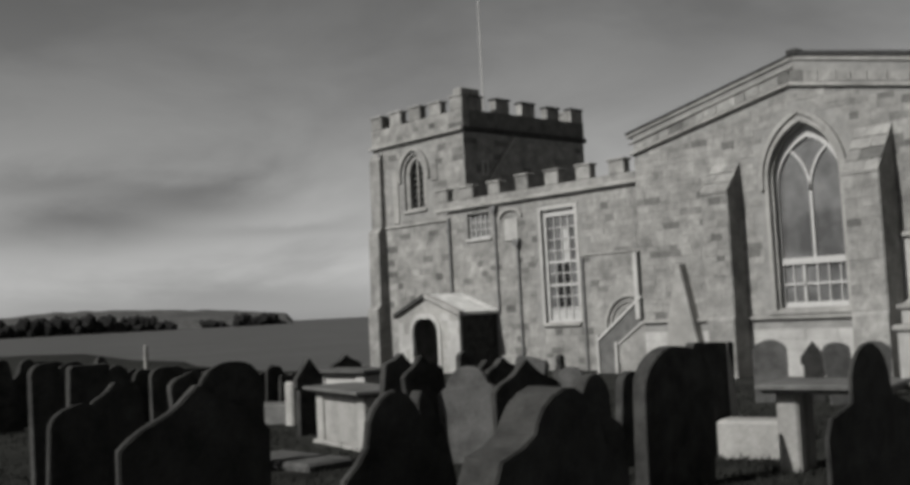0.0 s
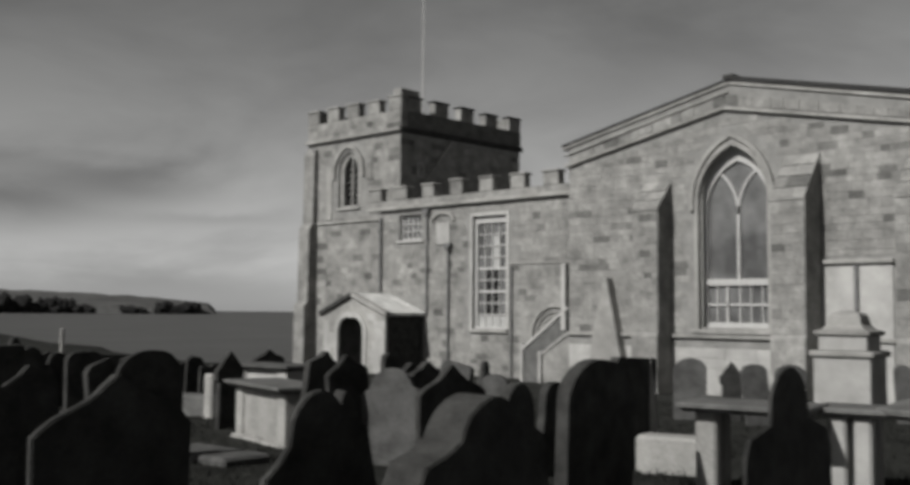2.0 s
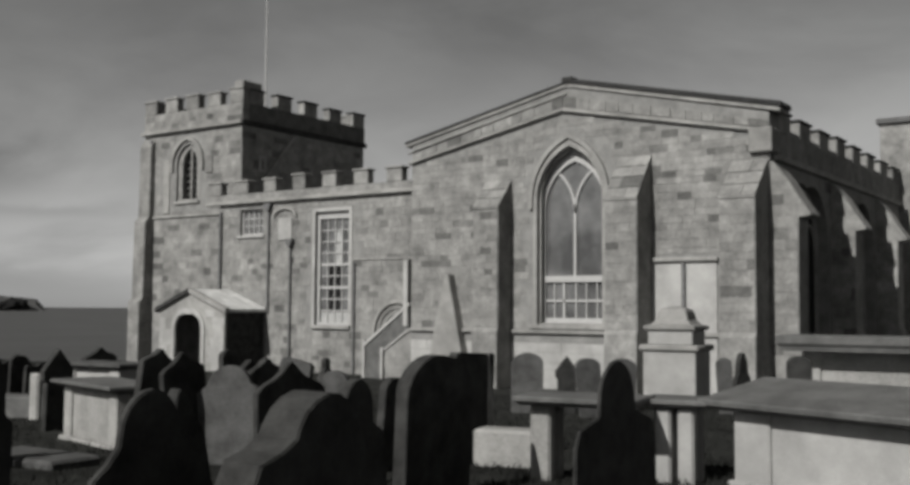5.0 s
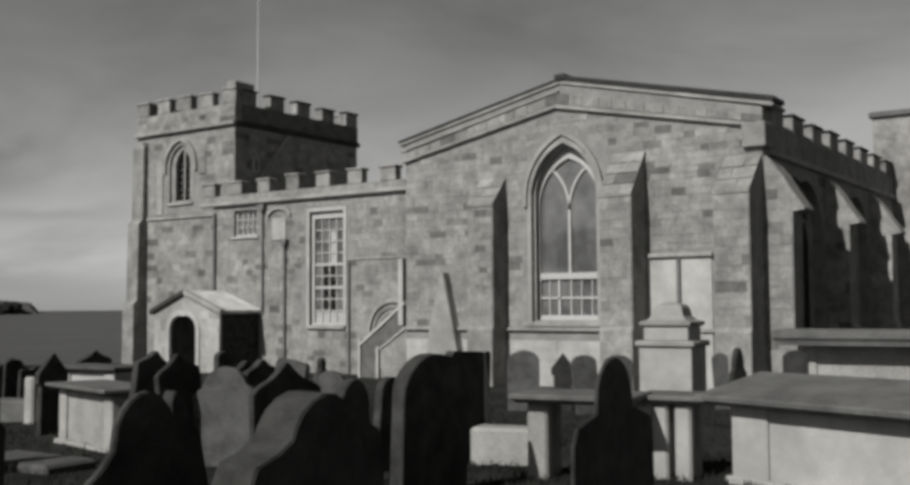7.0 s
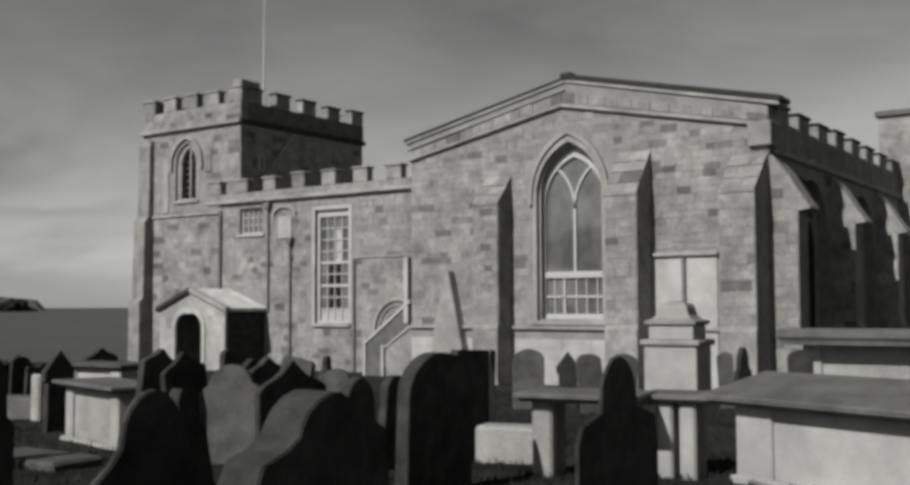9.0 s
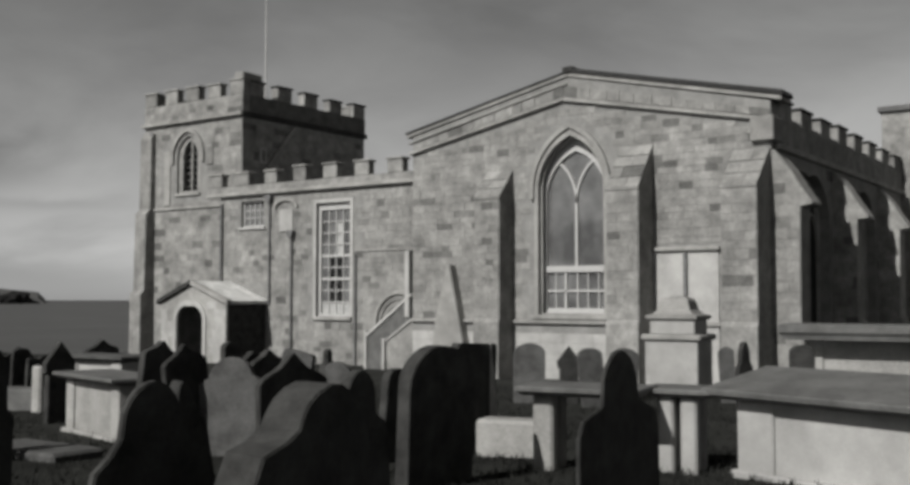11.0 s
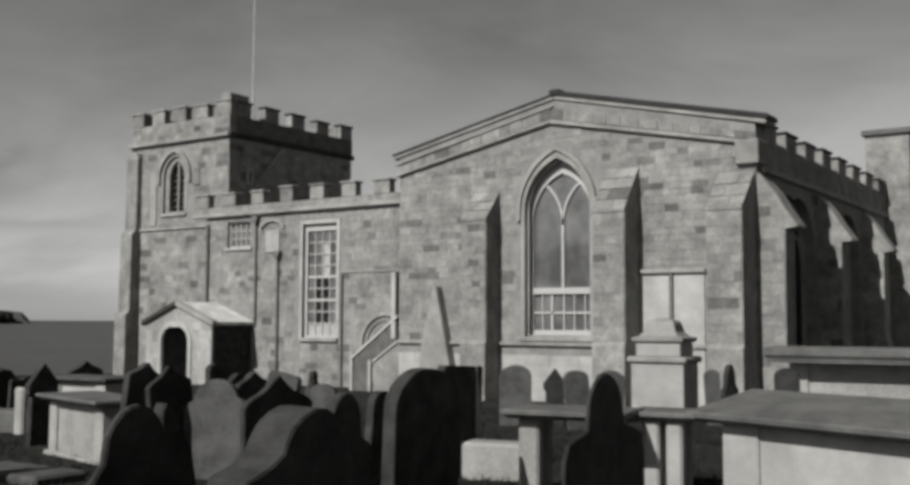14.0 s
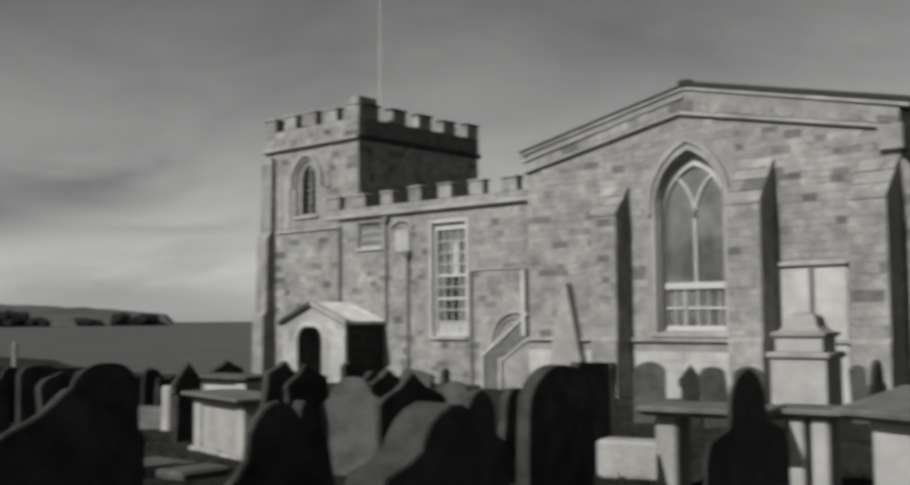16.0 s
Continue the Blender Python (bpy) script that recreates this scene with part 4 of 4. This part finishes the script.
def low_block(x, y, yaw, l, w, h, label, mat=PALE):
    """A low solid stone block with worn edges."""
    ob = part("stone_block", box(-l / 2, l / 2, -w / 2, w / 2, -0.15, h, 0.04), mat)
    ob.matrix_world = pose(x, y, ground_z(x, y), 0, 0, yaw)
    tagged(ob, label, "stone block", "churchyard tombs")


low_block(-7.35, 11.75, 14, 0.85, 0.45, 0.46, "low weathered stone block beside a headstone", DRESSED)
low_block(-19.9, 10.4, 8, 2.0, 0.95, 0.12, "flat grey ledger slab lying in the grass", SLAB)
low_block(-12.55, 8.2, 2, 1.7, 0.8, 0.12, "low grey ledger stone in the grass", GREY)
low_block(-13.0, 7.0, -12, 1.9, 0.9, 0.12, "flat grey ledger slab lying in the grass", SLAB)
low_block(-19.95, 12.75, 26, 2.3, 0.8, 0.42, "low grey ledger stone in the grass", SLAB)
low_block(-18.9, 12.3, 10, 0.26, 0.14, 0.92, "short upright pale stone beside a headstone", DRESSED)


def pedestal_monument(x, y, yaw):
    z = ground_z(x, y) - 0.1
    t = thing("pedestal_monument", x, y, z, "pale pedestal monument with a domed cap in front of the transept", "monument", "churchyard tombs", yaw)
    part("base", box(-0.8, 0.8, -0.7, 0.7, 0, 0.3, 0.03), DRESSED, t)
    part("pedestal", box(-0.66, 0.66, -0.58, 0.58, 0.3, 1.45, 0.02), PALE, t)
    part("cornice", box(-0.75, 0.75, -0.66, 0.66, 1.45, 1.6, 0.04), DRESSED, t)
    part("attic", box(-0.56, 0.56, -0.5, 0.5, 1.6, 1.95, 0.02), PALE, t)
    bm = bmesh.new()
    prof = [(0.0, 1.95), (0.6, 1.95), (0.64, 1.99), (0.64, 2.06), (0.5, 2.1), (0.4, 2.2), (0.35, 2.4), (0.3, 2.47), (0.14, 2.53), (0.0, 2.54)]
    rows = []
    for r, zz in prof:
        rows.append([bm.verts.new((r * cx, r * 0.9 * cy, zz)) for cx, cy in ((-1, -1), (1, -1), (1, 1), (-1, 1))])
    for a, b in zip(rows, rows[1:]):
        for k in range(4):
            bm.faces.new((a[k], a[(k + 1) % 4], b[(k + 1) % 4], b[k]))
    part("cap", bm, DRESSED, t)


pedestal_monument(-10.2, 24.1, 4)


def marker_post(x, y, h):
    z = ground_z(x, y)
    ob = part("post", box(-0.05, 0.05, -0.05, 0.05, -0.4, h, 0.02), DRESSED)
    ob.matrix_world = pose(x, y, z)
    tagged(ob, "short pale wooden post in the grass", "post")


marker_post(-28.0, 13.4, 1.75)


# ---- rough grass ----
def build_grass():
    rnd = random.Random(9)
    verts, faces = [], []
    for _ in range(20000):
        r, d = 3.0 + 26 * rnd.random() ** 1.25, radians(rnd.uniform(5, 78))
        x, y = -r * math.sin(d), r * math.cos(d)
        if y > 28 or (x < -29 and y > 26):
            continue
        z = ground_z(x, y) - 0.03
        h = rnd.uniform(0.04, 0.12)
        for _b in range(3):
            a, lean_a = rnd.uniform(0, 6.283), rnd.uniform(0, 6.283)
            bx, by = x + rnd.uniform(-0.06, 0.06), y + rnd.uniform(-0.06, 0.06)
            wx, wy = 0.012 * math.cos(a), 0.012 * math.sin(a)
            tx, ty = bx + 0.4 * h * math.cos(lean_a), by + 0.4 * h * math.sin(lean_a)
            n0 = len(verts)
            verts += [(bx - wx, by - wy, z), (bx + wx, by + wy, z), (tx, ty, z + h)]
            faces.append((n0, n0 + 1, n0 + 2))
    me = bpy.data.meshes.new("grass")
    me.from_pydata(verts, [], faces)
    me.materials.append(GRASS)
    tagged(new("grass", me), "rough uncut grass between the graves", "grass", kind="stuff")


build_grass()


# ---- the wall stones ----
def unit_block(mat):
    bm = box(-0.5, 0.5, -0.5, 0.5, -0.5, 0.5, 0.035)
    me = bpy.data.meshes.new("stone")
    bmesh.ops.recalc_face_normals(bm, faces=bm.faces)
    bm.to_mesh(me)
    bm.free()
    me.materials.append(mat)
    return me


BLOCK, PALE_BLOCK, LIME_BLOCK = unit_block(STONE), unit_block(DRESSED), unit_block(PALE)


def inside(poly, u, v):
    r = False
    for (a, b), (c, d) in zip(poly, poly[1:] + poly[:1]):
        if (b > v) != (d > v) and u < (c - a) * (v - b) / (d - b) + a:
            r = not r
    return r


def grow(lp, k):
    cx, cz = sum(p[0] for p in lp) / len(lp), sum(p[1] for p in lp) / len(lp)
    return [(u + (k if u > cx else -k), v + (k if v > cz else -k)) for u, v in lp]


def lay_stones(wall, rim, holes, place, seed, course, lengths, limit, first, block=BLOCK):
    """Courses of squared rubble over a wall. Stones that satisfy first(u, v) become objects, up to limit; the others are joined."""
    rnd = random.Random(seed)
    inv = wall.matrix_world.inverted()
    u0, u1 = min(p[0] for p in rim), max(p[0] for p in rim)
    v0, v1 = min(p[1] for p in rim), max(p[1] for p in rim)
    holes = [grow(h, 0.06) for h in holes]
    rest_v, rest_f = [], []
    made = 0
    v = v0
    while v < v1:
        ch = course * rnd.uniform(0.75, 1.25)
        u = u0
        while u < u1 - 0.12:
            ln = min(rnd.uniform(*lengths), u1 - u)
            cs = [(u + 0.01, v + 0.01), (u + ln - 0.01, v + 0.01), (u + ln - 0.01, v + ch - 0.01), (u + 0.01, v + ch - 0.01), (u + ln / 2, v + ch / 2)]
            ok = all(inside(rim, *c) for c in cs) and not any(inside(h, *c) for h in holes for c in cs)
            if ok:
                proud = rnd.uniform(0.006, 0.018)
                pc = Vector(place(u + ln / 2, v + ch / 2, 0.05 - proud))
                du = Vector(place(1, 0, 0)) - Vector(place(0, 0, 0))
                size = (ln - 0.009, 0.1, ch - 0.009) if abs(du.x) > 0.5 else (0.1, ln - 0.009, ch - 0.009)
                if made < limit and first(u, v):
                    ob = new("stone", block)
                    ob.parent = wall
                    ob.matrix_parent_inverse = inv
                    ob.matrix_basis = Matrix.Translation(pc) @ Matrix.Diagonal((*size, 1))
                    made += 1
                else:
                    n0 = len(rest_v)
                    rest_v += [(pc.x + size[0] * q.co.x, pc.y + size[1] * q.co.y, pc.z + size[2] * q.co.z) for q in BLOCK.vertices]
                    rest_f += [[n0 + i for i in f.vertices] for f in BLOCK.polygons]
            u += ln
        v += ch
    if rest_v:
        me = bpy.data.meshes.new("stonework")
        me.from_pydata(rest_v, [], rest_f)
        me.materials.append(block.materials[0])
        ob = new("stonework", me)
        ob.parent = wall
        ob.matrix_parent_inverse = inv
        tagged(ob, "coursed sandstone blocks", kind="stuff")


bpy.context.view_layer.update()
lay_stones(transept_wall, [(XTW, -0.9), (XTE, -0.9), (XTE, 0.84), (XTW, 0.84)], [[(-13.5, -0.9), (-10.95, -0.9), (-10.95, 3.2), (-13.5, 3.2)]],
           facing_south(YT), 10, 0.27, (0.3, 0.7), 120, lambda u, v: True, LIME_BLOCK)
lay_stones(transept_wall, [(XTW, 1.0), (XTE, 1.0), (XTE, 6.68), (-16.0, 7.95), (XTW, 6.7)], [pointed(WIN_C, 1.44, 0.95, 5.2, 7.28), [(-13.5, -0.9), (-10.95, -0.9), (-10.95, 3.2), (-13.5, 3.2)]],
           facing_south(YT), 11, 0.23, (0.25, 0.65), 300, lambda u, v: v > 1.5)
lay_stones(nave_wall, [(-33.7, -0.9), (XTW - 0.05, -0.9), (XTW - 0.05, 5.95), (-33.7, 5.95)], [grow(SASH, 0.14), grow(SMALL, 0.06), [(PX0, -1), (PX1, -1), (PX1, 2.2), (PX0, 2.2)]],
           facing_south(YN), 12, 0.24, (0.28, 0.75), 290, lambda u, v: v > 1.0)
lay_stones(tower_wall, [(XS0 + 0.75, 0.5), (XW, 0.5), (XW, 9.7), (XS0 + 0.75, 9.7)], [pointed(-37.3, 1.12, 6.4, 8.2, 9.5), [(-39.0, 5.9), (-38.45, 5.9), (-38.45, 8.55), (-39.0, 8.55)]],
           facing_south(YS), 13, 0.28, (0.35, 0.8), 280, lambda u, v: v > 3.0)
lay_stones(tower_east, [(YS, 6.0), (YS + 8.3, 6.0), (YS + 8.3, 9.7), (YS, 9.7)], [], facing_east(XW), 14, 0.33, (0.4, 0.95), 140, lambda u, v: True)
lay_stones(east_wall, [(YT + 0.1, -0.9), (YB, -0.9), (YB, 5.9), (YT + 0.1, 5.9)], [grow(h, 0.1) for h in LANCETS], facing_east(XTE), 15, 0.32, (0.4, 0.9), 120, lambda u, v: v > 2.5)
for k, (b, yf, rim) in enumerate(FRONTS):
    lay_stones(b, rim, [], facing_south(yf), 20 + k, 0.24, (0.25, 0.55), 80, lambda u, v: True)
for k, (b, y0) in enumerate(EAST_BUTTRESSES):
    lay_stones(b, [(XTE, -0.9), (XTE + 0.74, -0.9), (XTE + 0.74, 3.7), (XTE + 0.5, 4.8), (XTE, 5.6)], [], facing_south(y0), 30 + k, 0.3, (0.3, 0.6), 60, lambda u, v: True)
lay_stones(TOWER_PARAPET, [(XS0, 9.93), (XW, 9.93), (XW, 10.7), (XS0, 10.7)], [], facing_south(YS - 0.02), 41, 0.26, (0.35, 0.8), 60, lambda u, v: True)
lay_stones(porch, [(PX0 + 0.02, -0.9), (PX1 - 0.02, -0.9), (PX1 - 0.02, PE - 0.1), (PM, PA - 0.15), (PX0 + 0.02, PE - 0.1)], [pointed(-33.15, 1.02, -1.0, 0.75, 1.6, 6)], facing_south(PY0), 42, 0.3, (0.3, 0.6), 60, lambda u, v: True, LIME_BLOCK)
